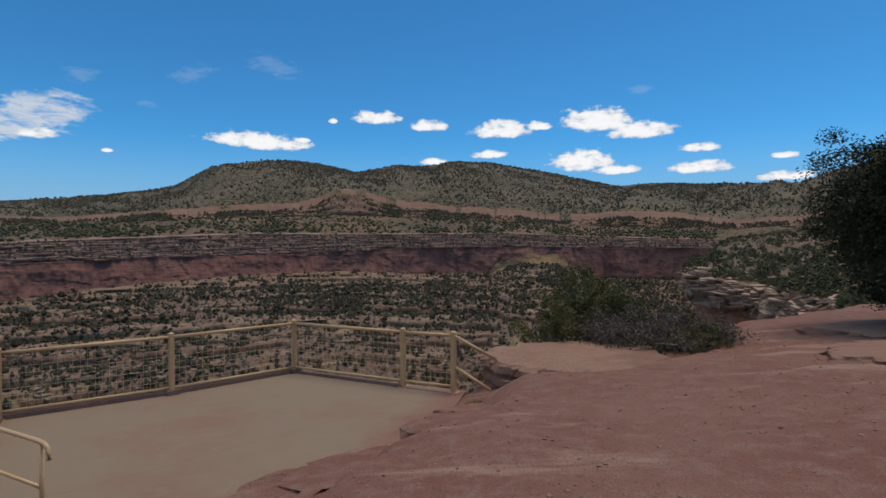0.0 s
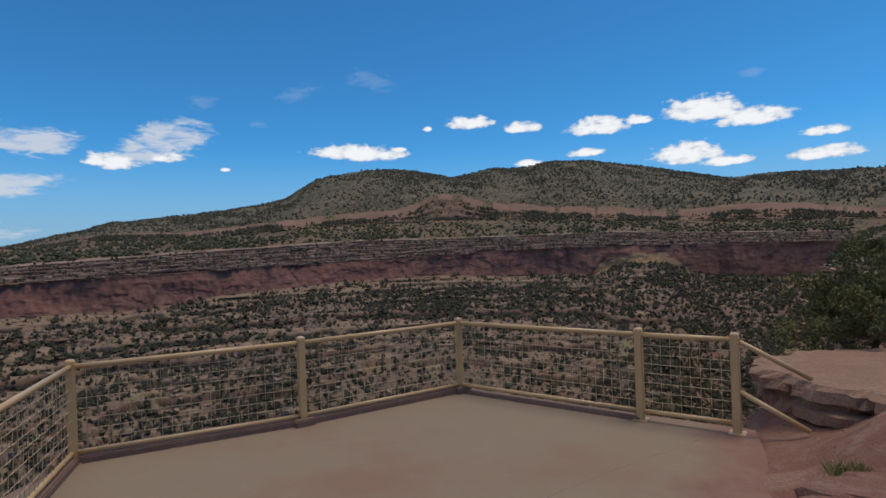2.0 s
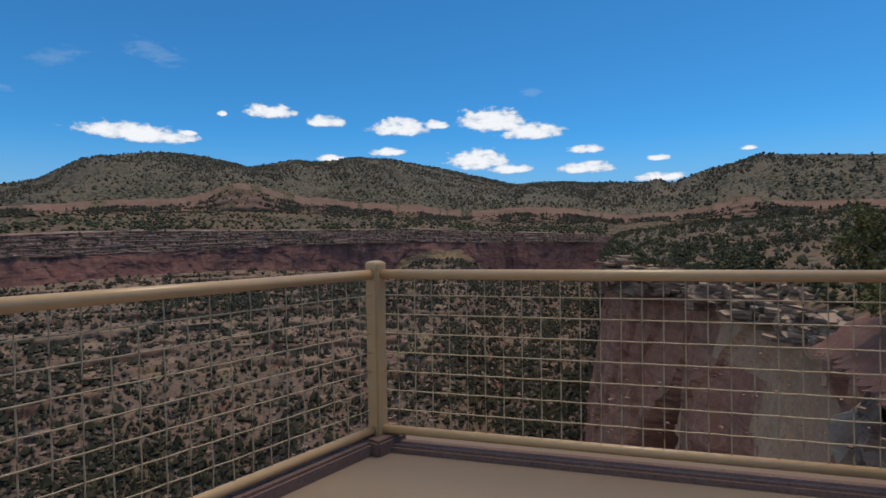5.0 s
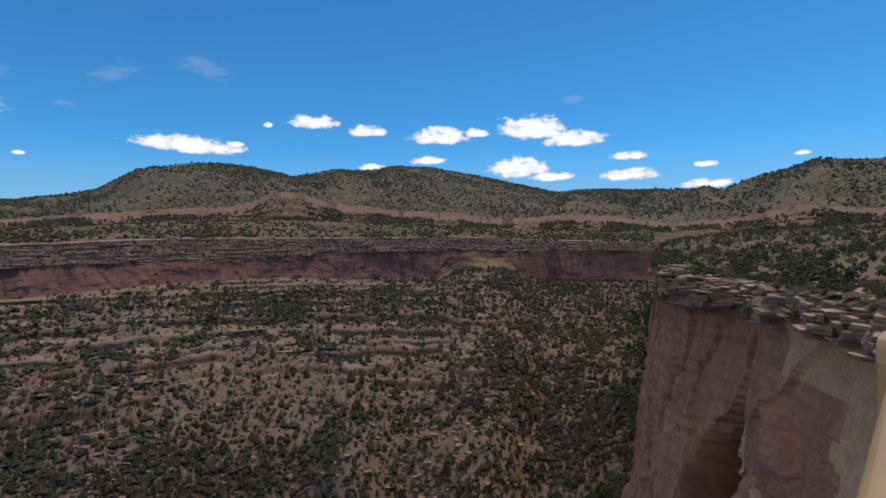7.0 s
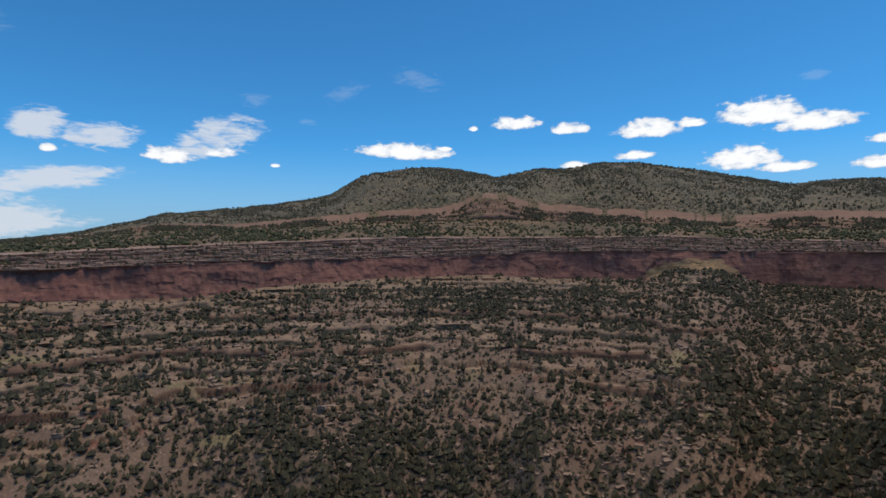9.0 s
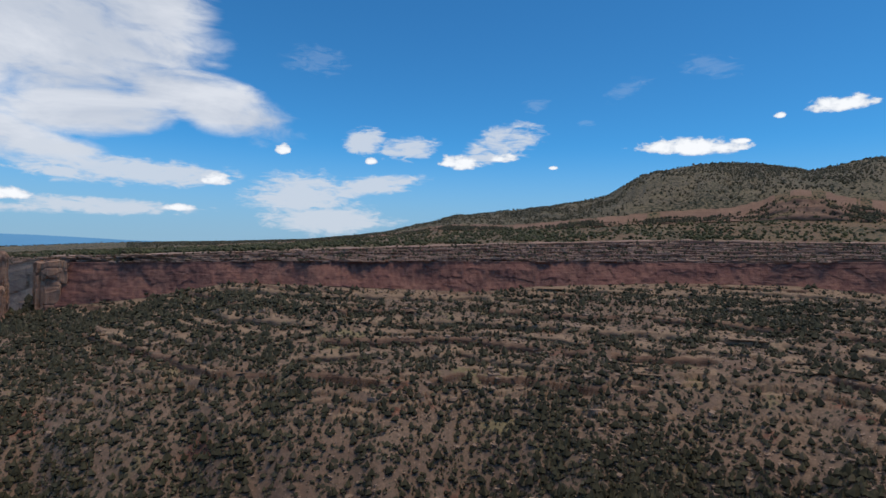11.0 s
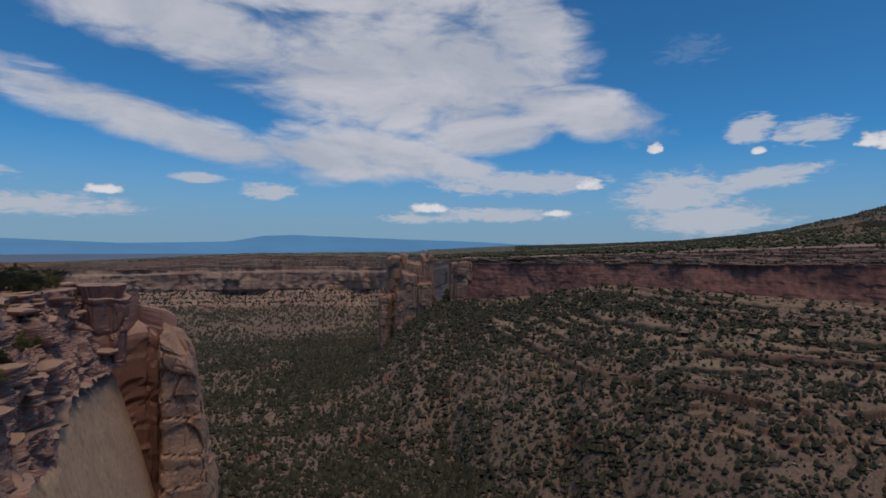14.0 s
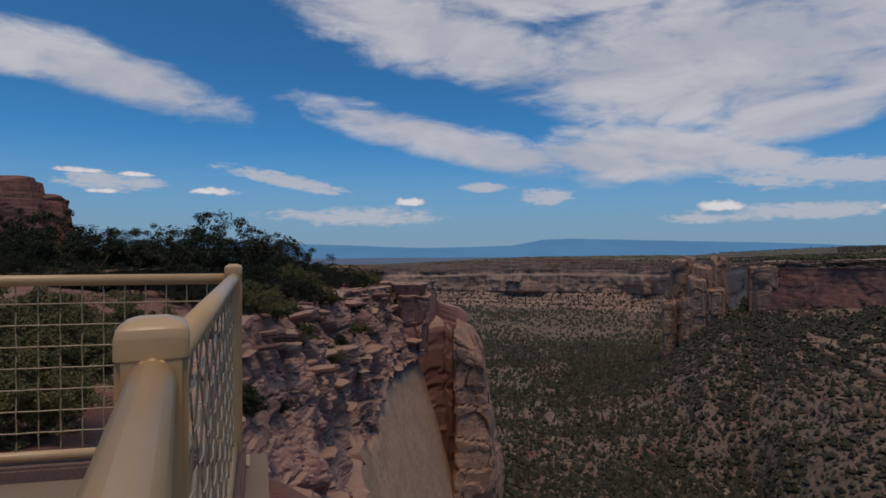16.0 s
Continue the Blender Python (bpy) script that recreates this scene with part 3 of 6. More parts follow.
end = np.where(a_col < 80.7, r_face[:, None], 430.0)
rise_a = np.clip((R - begin) / (end - begin), 0, 1)
foot_a = np.where(a_col < 80.7, z_foot, -43.0)
fade = np.exp(-(np.clip(a_col - 82.7, 0, 99) / 6.0) ** 2) * np.where(a_col > 82.3, np.exp(-(np.clip(R - 425, 0, 9999) / 45.0) ** 2), 1.0)
steps = np.interp(rise_a, [0, 0.12, 0.30, 0.6, 1], [0, 0.32, 0.62, 0.81, 1])
side_a = (foot_a - floor_z) * steps * fade
rise_b = np.clip((R - 500) / np.maximum(r_face[:, None] - 500, 200), 0, 1)
side_b = np.where(a_col > 82.3, (z_foot - floor_z) * rise_b ** 1.6, 0.0)
rise = np.where(side_a >= side_b, rise_a * fade, rise_b)
Z = floor_z + np.maximum(side_a, side_b)
gully = fbm(XY[..., 0] * 0.013, XY[..., 1] * 0.013, 1.0, 4)
Z = Z + smooth(rise, 0.02, 0.3) * (1 - rise) ** 1.5 * 9.0 * gully
# level beds of rock crop out along the slope as broken ledges
bed_rng = np.random.default_rng(5)
LEVELS = -125.0 + np.cumsum(bed_rng.uniform(1.5, 4.4, 46))
warp = fbm(XY[..., 0] * 0.008, XY[..., 1] * 0.008, 9.0, 3)
ragged = fbm(XY[..., 0] * 0.11, XY[..., 1] * 0.11, 4.0, 3)
zeta = Z + 3.0 * warp + 0.02 * XY[..., 0] + 0.95 * ragged
bed = np.clip(np.searchsorted(LEVELS, zeta) - 1, 0, len(LEVELS) - 2)
tall_b = LEVELS[bed + 1] - LEVELS[bed]
frac = np.clip((zeta - LEVELS[bed]) / tall_b, 0, 1)
stepped = np.where(frac < 0.80, 0.12 * frac / 0.80, 0.12 + 0.88 * np.clip((frac - 0.80) / 0.17, 0, 1))
crop = smooth(fbm(a_col * 0.19 + bed * 13.7, bed * 3.1, R * 0.006, 3), -0.22, 0.02)
bench = crop * smooth(rise, 0.13, 0.26) * smooth(a_col + 3 * ragged, -11, -6) * (1 - smooth(a_col, 78, 83))
Z = Z + bench * (stepped - frac) * tall_b
Z = Z + (1.3 * fbm(XY[..., 0] * 0.05, XY[..., 1] * 0.05, 2.0, 4) + 0.5 * fbm(XY[..., 0] * 0.25, XY[..., 1] * 0.25, 7.0, 2)) * (1 - 0.75 * bench)
w6 = smooth(np.linspace(0, 1, 6), 0, 1)
Z[:, -6:] = Z[:, -6:] * (1 - w6) + z_foot * w6
# each ledge overhangs its foot
R = R + bench * (1.5 * np.exp(-((frac - 0.80) / 0.045) ** 2) - 0.9 * np.exp(-((frac - 0.93) / 0.05) ** 2)) * (rise < 0.96)
band(R, Z, 0)
patchy = fbm(a_col * 0.35, R * 0.035, 21.0, 4) + 0.4 * fbm(XY[..., 0] * 0.13, XY[..., 1] * 0.13, 5.0, 3)
apron = smooth(rise, 0.80, 0.94) * smooth(a_col, -1, 6) * (1 - smooth(a_col, 76, 80))
BARE = ((bench > 0.4) & (frac < 0.45) & (patchy > 0.16 - 0.35 * smooth(rise, 0.3, 0.6))) | (apron * (0.75 + 0.7 * patchy) > 0.5)
RISER = (bench > 0.4) & (frac >= 0.78) & (frac < 0.995)
TAL = (R, Z, rise, BARE)
TFRAC = frac
# red face with hollows, buttresses and overhanging brow
u = np.linspace(0.02, 1, 46)[None, :]
z_brow = lift(e_brow, r_face + 6)[:, None]
Zf = z_foot + (z_brow - z_foot) * u
hollow = np.clip(fbm(a_n * 1.2, Zf * 0.02, 4.0, 3), 0, 1) * np.sin(np.pi * np.clip(u * 1.15, 0, 1)) * 16
arch = sum(h * np.clip(1 - ((AZ[:, None] - c) / w) ** 2 - (u / 0.75) ** 2, 0, 1) * 0.6 for c, w, h in ((-4.6, 2.0, 13), (1.5, 2.4, 9), (7.5, 1.8, 6), (13.0, 2.6, 8), (22.0, 3.5, 9), (31.0, 2.5, 6), (38.5, 4.0, 10), (47.5, 3.0, 7), (60.0, 2.2, 11), (70.0, 2.0, 8)))
crack = np.abs(fbm(a_n * 3.1, Zf * 0.012, 6.0, 4)) * -3.0
Rf = r_face[:, None] + 9 * u + 0.15 * hollow + 0.45 * arch + 3 * fbm(a_n * 0.9, Zf * 0.03, 8.0, 4) + 0.5 * crack + 1.0 * fbm(a_n * 9, Zf * 0.25, 5.0, 3)
Rf = Rf - 0.5 * smooth(u, 0.92, 1.0)
far_ = (AZ > 81.1)[:, None]
Pf = polar(np.repeat(AZ[:, None], 46, 1), Rf, Zf)
push, joint = crags(Pf, (24.0, 24.0, 30.0), 3)
push2, joint2 = crags(Pf, (9.0, 9.0, 6.0), 5)
Rf = Rf - np.where(far_, 10.0, 1.5) * push * np.sin(np.pi * np.clip(u * 0.9 + 0.08, 0, 1)) - np.where(far_, 3.0, 0.9) * push2 + np.where(far_, 10.0 * np.abs(fbm(a_n * 4.5, Zf * 0.008, 12.0, 3)) + 34.0 * fbm(a_n * 1.1, Zf * 0.004, 15.0, 3) * smooth(u, 0.3, 0.42), 0.0)
Rf = Rf + np.where(far_, 46 * stairs(np.clip(u / 0.36, 0, 1), 4, 0.7) + 8 * smooth(u, 0.86, 0.9), 0.0)
Zf = Zf + np.where(far_, 2.0 * fbm(a_n * 3, u * 4, 6.0, 3), 0.0) * np.sin(np.pi * u)
band(Rf, Zf, 1)
# broken ledges above: beds of uneven height, each set back from the one below and cut by upright joints
z_rim = lift(e_rim, r_rim)[:, None]
NB = 10
share = np.concatenate([[0], np.cumsum(bed_rng.uniform(0.5, 1.6, NB))])
share /= share[-1]
Rl_rows, Zl_rows = [], []
last = Rf[:, -1:] - 1.5
dip = 0.035 * (z_rim - z_brow) * fbm(a_n * 0.5, 0.0, 5.0, 3)
for q in range(NB):
    z_a, z_b = (z_brow + (z_rim - z_brow) * (share[q + i] + (0.045 * fbm(a_n * 1.3 + 3.1 * (q + i), 0.0, 8.0, 3) if 0 < q + i < NB else 0.0)) + (dip if 0 < q + i < NB else 0.0) for i in (0, 1))
    cell = AZ[:, None] * (2.1 + 0.5 * (q % 3)) + 2.0 * fbm(a_n * 2.0, q * 1.7, 3.0, 2)
    joint = hashed(np.floor(cell), 0 * cell + q, 0 * cell)
    edge = Rf[:, -1:] + (r_rim[:, None] - Rf[:, -1:]) * (q / NB) ** 1.25 + 8.0 * fbm(a_n * 1.1 + 7.3 * q, 0.0, 2.0, 4) + 3.0 * joint
    edge = np.maximum(edge, last - 0.9)
    for back_r, up in ((0.5, 0.03), (0.15, 0.22), (-0.1, 0.62), (-0.25, 0.9), (0.35, 0.99)):
        Rl_rows.append(edge + back_r)
        Zl_rows.append(z_a + (z_b - z_a) * up + 0.25 * fbm(a_n * 9, q + up, 3.0, 2))
    last = edge
Rl, Zl = np.concatenate(Rl_rows, 1), np.concatenate(Zl_rows, 1)
band(Rl, Zl, 2)
for q in range(NB):
    rows_M[nT + 46 + 5 * q + 4] = 10
LED = (Rl, Zl)
# flat of the mesa, with trees
u = np.linspace(0.03, 1, 30)[None, :]
r_p, z_pl = r_pink[:, None], lift(e_pinklow, r_pink)[:, None]
Rm = r_rim[:, None] + (r_p - r_rim[:, None]) * u
Zm = z_rim + (z_pl - z_rim) * u + 1.5 * fbm(a_n * 2, u * 5, 1.0, 4)
band(Rm, Zm, 3)
MES = (Rm, Zm)
# pink slickrock step
u = np.linspace(0.05, 1, 14)[None, :]
z_ph = lift(e_pinkhigh, r_pink + 25)[:, None]
Rp = r_p + 25 * stairs(u, 3, 0.6) + 7 * fbm(a_n * 2.2, u * 2, 4.0, 4)
band(Rp, z_pl + (z_ph - z_pl) * u + 0.6 * fbm(a_n * 5, u * 8, 1.0, 3), 4)
# scrubby hills up to the skyline, and down behind
u = np.linspace(0.03, 1, 40)[None, :]
z_sky = lift(e_sky, r_sky)[:, None]
Rh = Rp[:, -1:] + (r_sky[:, None] - Rp[:, -1:]) * u
flank = fbm(a_n * 1.3 + 0 * u, u * 1.2, 11.0, 4)
Zh = z_ph + (z_sky - z_ph) * (0.55 * u + 0.45 * u ** 0.6) + (1 - u) * u * 70 * flank * smooth(z_sky - z_ph, 5, 60) + 1.5 * fbm(a_n * 6, u * 22, 2.0, 3)
band(Rh, Zh, 5)
HIL = (Rh, Zh)
u = np.linspace(0.1, 1, 8)[None, :]
Rb = Rh[:, -1:] + (4400 - Rh[:, -1:]) * u
back_z = table(AZ, [(-60, -60), (40.8, -60), (81.9, -52), (86, -75), (130, -95)])[:, None]
# the land behind the skyline takes the haze-painted soil
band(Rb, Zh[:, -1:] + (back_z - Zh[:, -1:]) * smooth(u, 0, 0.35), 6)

RR, ZZ = np.concatenate(rows_R, 1), np.concatenate(rows_Z, 1)
which = np.repeat(np.array(rows_M[:-1])[None, :], nA - 1, 0)
which[:, :nT - 1][BARE[:-1, :-1]] = 7
# the dry wash on the valley floor
R_T = TAL[0]
wash = (np.abs(a_col - 98.6 - 0.03 * (R_T - 270) - 0.7 * np.sin(R_T / 13.0)) < 0.16 + 0.2 * np.clip(ragged, 0, 1)) & (R_T > 215) & (R_T < 335)
which[:, :nT - 1][wash[:-1, :-1]] = 7
which[:, :nT - 1][RISER[:-1, :-1]] = np.where(bed % 3 == 0, 11, 7)[:-1, :-1][RISER[:-1, :-1]]
pink_rows = np.array(rows_M[:-1]) == 4
which[:, pink_rows] = np.where(fbm(AZ[:-1, None] * 0.9, np.arange(pink_rows.sum())[None, :] * 0.35, 7.0, 4) > -0.2, 4, 3)
lower = np.arange(29)[None, :]
yellow = 1 - ((AZ[:-1, None] + 7.4) / 4.9) ** 2 - (lower / 30.0) ** 2 + 0.9 * fbm(AZ[:-1, None] * 0.9, lower * 0.12, 4.0, 3) > 0.2
which[:, nT - 1:nT + 28] = np.where(yellow, 9, which[:, nT - 1:nT + 28])
which[AZ[:-1] > 81.1, nT - 1:nT + 46 + 5 * NB - 1] = 8
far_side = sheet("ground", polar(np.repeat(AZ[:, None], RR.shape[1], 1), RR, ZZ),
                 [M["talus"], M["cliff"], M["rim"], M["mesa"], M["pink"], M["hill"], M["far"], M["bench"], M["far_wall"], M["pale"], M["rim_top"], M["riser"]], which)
tagged(far_side, "red sandstone canyon with scrubby talus, cliffs, mesa and hills", "canyon", kind="structure")

# the valley floor and the plain that close the ground on all sides, painted haze blue
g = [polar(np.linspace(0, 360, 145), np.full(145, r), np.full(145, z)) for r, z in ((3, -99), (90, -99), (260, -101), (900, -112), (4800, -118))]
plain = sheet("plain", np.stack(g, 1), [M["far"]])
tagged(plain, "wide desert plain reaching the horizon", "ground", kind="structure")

# long mesas at the horizon, their blue a painted haze that glows
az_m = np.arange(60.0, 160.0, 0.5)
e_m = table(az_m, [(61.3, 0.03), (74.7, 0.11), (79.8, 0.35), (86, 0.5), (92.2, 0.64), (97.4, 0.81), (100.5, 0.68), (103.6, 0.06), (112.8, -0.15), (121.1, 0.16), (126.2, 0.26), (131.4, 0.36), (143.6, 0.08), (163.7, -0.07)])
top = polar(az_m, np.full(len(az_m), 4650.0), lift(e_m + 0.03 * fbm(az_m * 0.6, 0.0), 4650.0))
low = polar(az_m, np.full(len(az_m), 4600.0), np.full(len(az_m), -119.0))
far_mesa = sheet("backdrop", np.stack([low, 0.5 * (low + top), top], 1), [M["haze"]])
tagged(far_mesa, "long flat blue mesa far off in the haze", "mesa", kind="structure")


# ---- the near rim: cliff below the lookout and the headlands on both sides ----
def rim_line(rows, step, soft=4.0):
    """Stations every step metres along a plan line of (x, y, z) corners, with the level normal to its right."""
    P = np.array(rows, float)
    d = np.concatenate([[0], np.cumsum(np.hypot(*np.diff(P[:, :2], axis=0).T))])
    s = np.arange(0, d[-1], step)
    Q = np.stack([np.interp(s, d, P[:, i]) for i in range(3)], -1)
    w = max(3, int(soft / step))
    k = np.hanning(2 * w + 1)
    k /= k.sum()
    Q = np.stack([np.convolve(np.pad(Q[:, i], w, mode="edge"), k, mode="valid") for i in range(3)], -1)
    t = np.gradient(Q[:, :2], axis=0)
    t /= np.linalg.norm(t, axis=1)[:, None]
    return s, Q, np.stack([t[:, 1], -t[:, 0]], -1)


def swept(s, Q, N, D, Z):
    return np.stack([Q[:, None, 0] + N[:, None, 0] * D, Q[:, None, 1] + N[:, None, 1] * D, Z], -1)


def pz(az, r, z):
    p = polar(np.array(az), np.array(r), np.array(z))
    return tuple(p)


# headland across the side canyon: from its far side round the nose and back to the lookout
s, Q, N = rim_line([pz(-24, 330, -12.0), pz(-23.7, 150, -5.5), pz(-24.4, 124, -4.0), pz(-25.5, 112, -4.0), pz(-27.6, 106, -4.7), pz(-30.3, 100, -4.9), pz(-35.5, 80, -5.0),
                    pz(-39.5, 64, -5.2), pz(-43.1, 50, -4.9), pz(-51.7, 33, -3.6), (14.0, 21.0, -1.0), (7.5, 16.9, -0.2), (3.4, 15.6, -0.1), (2.1, 13.4, -1.2), (1.2, 11.6, -3.2), (-0.4, 11.2, -3.6), (-3.2, 12.0, -3.6)], 0.5)
N = -N if N[np.argmin(np.hypot(Q[:, 0] - 42, Q[:, 1] - 76))][0] > 0 else N     # outward is towards the canyon
sn = s[:, None]


def station(az, r):
    p = polar(np.array(az), np.array(float(r)), np.array(0.0))
    return s[np.argmin(np.hypot(Q[:, 0] - p[0], Q[:, 1] - p[1]))]


u = np.linspace(0, 1, 40)[None, :]
led = table(s, [(0, 6.0), (s[-1] * 0.55, 5.0), (s[-1] * 0.8, 2.5), (s[-1], 0.8)])[:, None]
D1 = -led * 0.85 * (1 - stairs(np.clip(u + 0.06 * fbm(sn * 0.12, u * 3, 1.0, 3), 0, 1), 6, 0.7)) + 0.9 * fbm(sn * 0.35, u * 9, 2.0, 4) * (1 - 0.4 * u)
Z1 = Q[:, None, 2] - led * u + 0.25 * fbm(sn * 0.5, u * 10, 3.0, 3)
v = np.linspace(0.01, 1, 110)[None, :]
tall = 78.0
Zc = Z1[:, -1:] - tall * v
# the crack that leans across the face and opens into a dark cleft, and the bulging wall beside it
crack_s = station(-31.3, 97) + (station(-28.6, 104) - station(-31.3, 97)) * smooth(v, 0.08, 0.55)
side_of = sn - crack_s
cleft = np.exp(-(side_of / (0.5 + 1.3 * smooth(v, 0.1, 0.4))) ** 2)
bulge = np.exp(-((sn - station(-36.0, 79)) / 11.0) ** 2 - ((v - 0.20) / 0.13) ** 2) + 0.8 * np.exp(-((sn - station(-33.5, 88)) / 8.0) ** 2 - ((v - 0.42) / 0.16) ** 2)
D2 = D1[:, -1:] - 1.0 * smooth(v, 0, 0.03) * (1 - smooth(v, 0.1, 0.3)) + table(s, [(0, 7.0), (station(-23.5, 124), 5.0), (station(-27.3, 106), 5.0), (s[-1] * 0.7, 5.0), (s[-1], 5.5)])[:, None] * v + 10 * v ** 5 \
    + 2.0 * fbm(sn * 0.045, Zc * 0.02, 5.0, 4) + 0.55 * fbm(sn * 0.25, Zc * 0.16, 4.0, 5) - 1.8 * smooth(fbm(sn * 0.05 + Zc * 0.02, Zc * 0.03, 14.0, 3), 0.05, 0.11) - 1.0 * smooth(fbm(sn * 0.11 - Zc * 0.03, Zc * 0.05, 24.0, 3), 0.1, 0.15)
D2 = D2 + 3.4 * bulge - 9.0 * cleft * smooth(v, 0.03, 0.18) + 2.2 * np.exp(-((side_of + 4.0) / 2.6) ** 2) * smooth(v, 0.12, 0.3) - 1.6 * smooth(side_of, -1.0, 1.5) * (1 - smooth(side_of, 8, 22)) * smooth(v, 0.15, 0.4)
P = swept(s, Q, N, np.concatenate([D1, D2], 1), np.concatenate([Z1, Zc], 1))
n_e = outward(P)
n_e *= np.sign((n_e[..., :2] * N[:, None, :]).sum(-1) + 0.8 * n_e[..., 2])[..., None]
near_k = table(s, [(0, 1.0), (s[-1] * 0.62, 1.0), (s[-1] * 0.85, 0.5), (s[-1] * 0.93, 0.25), (s[-1], 0.2)])[:, None]
lay_p, lay_j = crags(P, (6.0, 6.0, 0.95), 4, 0.3)
big_p, big_j = crags(P, (13.0, 13.0, 24.0), 6, 0.5)
mid_p, mid_j = crags(P, (4.0, 4.0, 6.0), 9)
fine_p, fine_j = crags(P, (1.7, 1.7, 1.4), 12)
top_k = np.concatenate([np.ones((1, 40)), 1 - smooth(v, 0.0, 0.05)], 1)
push = np.concatenate([np.repeat(smooth(np.arange(40), 2, 8)[None, :], len(s), 0), np.ones((len(s), 110))], 1) * top_k * (3.2 * lay_p - 0.7 * np.exp(-(lay_j / 0.07) ** 2)) + (1 - top_k) * (1.3 * big_p - 0.5 * np.exp(-(big_j / 0.03) ** 2) + (0.6 * mid_p + 0.3 * fine_p) * smooth(fbm(P[..., 0] * 0.05, P[..., 1] * 0.05, P[..., 2] * 0.05, 3), -0.1, 0.25))
P = P + n_e * (near_k * push)[..., None]
tan_part = (sn < station(-43.1, 50)) & (sn > station(-29.5, 101)) & ((fbm(sn * 0.06, Zc * 0.06, 17.0, 3) > 0.25) | (sn > station(-38.3, 70) + 3 * fbm(Zc * 0.2, 0.0, 2.0, 3)) | ((v < 0.10) & (sn > station(-34.0, 86))))
east_mat = np.concatenate([np.zeros((len(s), 40), int), np.where(tan_part, 2, 1)[:, :]], 1)[:-1, :-1]
cliff_e = sheet("cliff_wall_east", P, [M["rim_ledge"], M["headland"], M["slab"]], east_mat, shade=False)
tagged(cliff_e, "sheer red sandstone headland with broken layered rim", "cliff", kind="structure")
RIM_E = (s, Q, N)

# its top, rising through juniper scrub towards the pink step
AZe = np.arange(-75.0, -23.5, 0.4)
r_in = table(AZe, [(-75, 14), (-59.6, 22), (-51.7, 35), (-43.1, 53), (-39.5, 67), (-35.5, 83), (-30.3, 103), (-27.3, 109), (-24.8, 116), (-23.6, 128)])[:, None]
z_in = table(AZe, [(-75, .2), (-59.6, -1.2), (-51.7, -3.4), (-43.1, -4.8), (-35.5, -4.9), (-30.3, -4.8), (-23.6, -4.0)])[:, None]
u = np.linspace(0, 1, 110)[None, :]
r_end = table(AZe, [(-75, 520), (-25.2, 600), (-23.6, 330)])[:, None]
r_in = r_in - 2.0
r_t = r_in + (r_end - r_in) * u ** 1.6
z_t = z_in + (lift(table(AZe, [(-75, 1.8), (-41.6, 1.5), (-31.4, 1.0), (-25.2, .4), (-23.6, -1.6)])[:, None], r_end) - z_in) * (0.35 * u + 0.65 * smooth(u, 0.1, 1))
pe = polar(np.repeat(AZe[:, None], 110, 1), r_t, z_t)
z_t = z_t + 1.3 * fbm(pe[..., 0] * 0.05, pe[..., 1] * 0.05, 1.0, 4) * smooth(u, 0.0, 0.1)
EAST = (AZe, r_t, z_t)
mesa_e = sheet("mesa_east", polar(np.repeat(AZe[:, None], 110, 1), r_t, z_t), [M["mesa"]])
tagged(mesa_e, "reddish headland top dotted with dark junipers", "mesa", kind="structure")

# west of the lookout: broken ledges that step down to the edge, then a smooth tan wall
s, Q, N = rim_line([(0.2, 10.9, -3.4), (-1.0, 11.2, -3.2), (-3.3, 12.1, -2.6), (-5.4, 10.4, -1.2), (-7.4, 8.9, -0.6), (-8.6, 7.2, -1.3), (-10.2, 4.6, -2.0), (-12.2, 2.9, -1.1), (-14.5, 1.6, -0.45), (-19.0, -0.9, -0.8), (-29.5, -5.9, -1.3),
                    (-41.0, -9.9, -2.0), (-49.0, -11.9, -2.4), (-54.0, -13.2, -2.5), (-57.5, -16.0, -2.5), (-62.0, -28.0, -2.3), (-80.0, -62.0, -2.0), (-110.0, -95.0, -2.0)], 0.1, 1.6)
keep_i, at = [], 0.0
while at < s[-1] - 0.2:
    keep_i.append(int(at / 0.1))
    at += float(np.interp(at, [0, 24, 75, 90, 160], [0.1, 0.12, 0.22, 0.6, 2.5]))
s, Q, N = s[keep_i], Q[keep_i], N[keep_i]
N = -N if N[0] @ np.array((0.0, 1.0)) < 0 else N
sn = s[:, None]
z_low = table(s, [(0, -7.0), (8, -6.0), (16, -7.5), (24, -8.6), (60, -8.8), (75, -9.0), (160, -9)])[:, None] + 1.1 * fbm(sn * 0.15, 0.0, 4.0, 3)
wide = 2.4 + 0.5 * fbm(sn * 0.12, 0.0, 8.0, 3)
u0, u1, u2 = np.linspace(0, 1, 46)[None, :-1], np.linspace(0, 1, 130)[None, :-1], (np.linspace(0, 1, 72) ** 1.7)[None, :]
in0 = np.minimum(46.0, 5 + 0.9 * sn) * (1 - u0) ** 1.5
Zi = Q[:, None, 2] + 0.012 * in0 + 0.45 * smooth(in0, 0, 5) * (1 + fbm(sn * 0.2, in0 * 0.25, 2.0, 3))
Dl = -wide * (1 - stairs(np.clip(u1 + 0.12 * fbm(sn * 0.22, u1 * 2.5, 1.0, 3), 0, 1), 4, 0.35)) + wide + 1.1 * u1 * (1 - u1) * 4 * fbm(sn * 0.20, u1 * 2.2, 7.0, 3)
Zl_ = Q[:, None, 2] + (z_low - Q[:, None, 2]) * u1
Zs = z_low + (-88.0 - z_low) * u2
drop = z_low - Zs
Ds = wide + 0.29 * np.minimum(drop, 17) + 0.12 * np.clip(drop - 17, 0, 99) + 0.5 * fbm(sn * 0.07, Zs * 0.04, 6.0, 3) - 0.5
D = np.concatenate([-in0, Dl, Ds], 1)
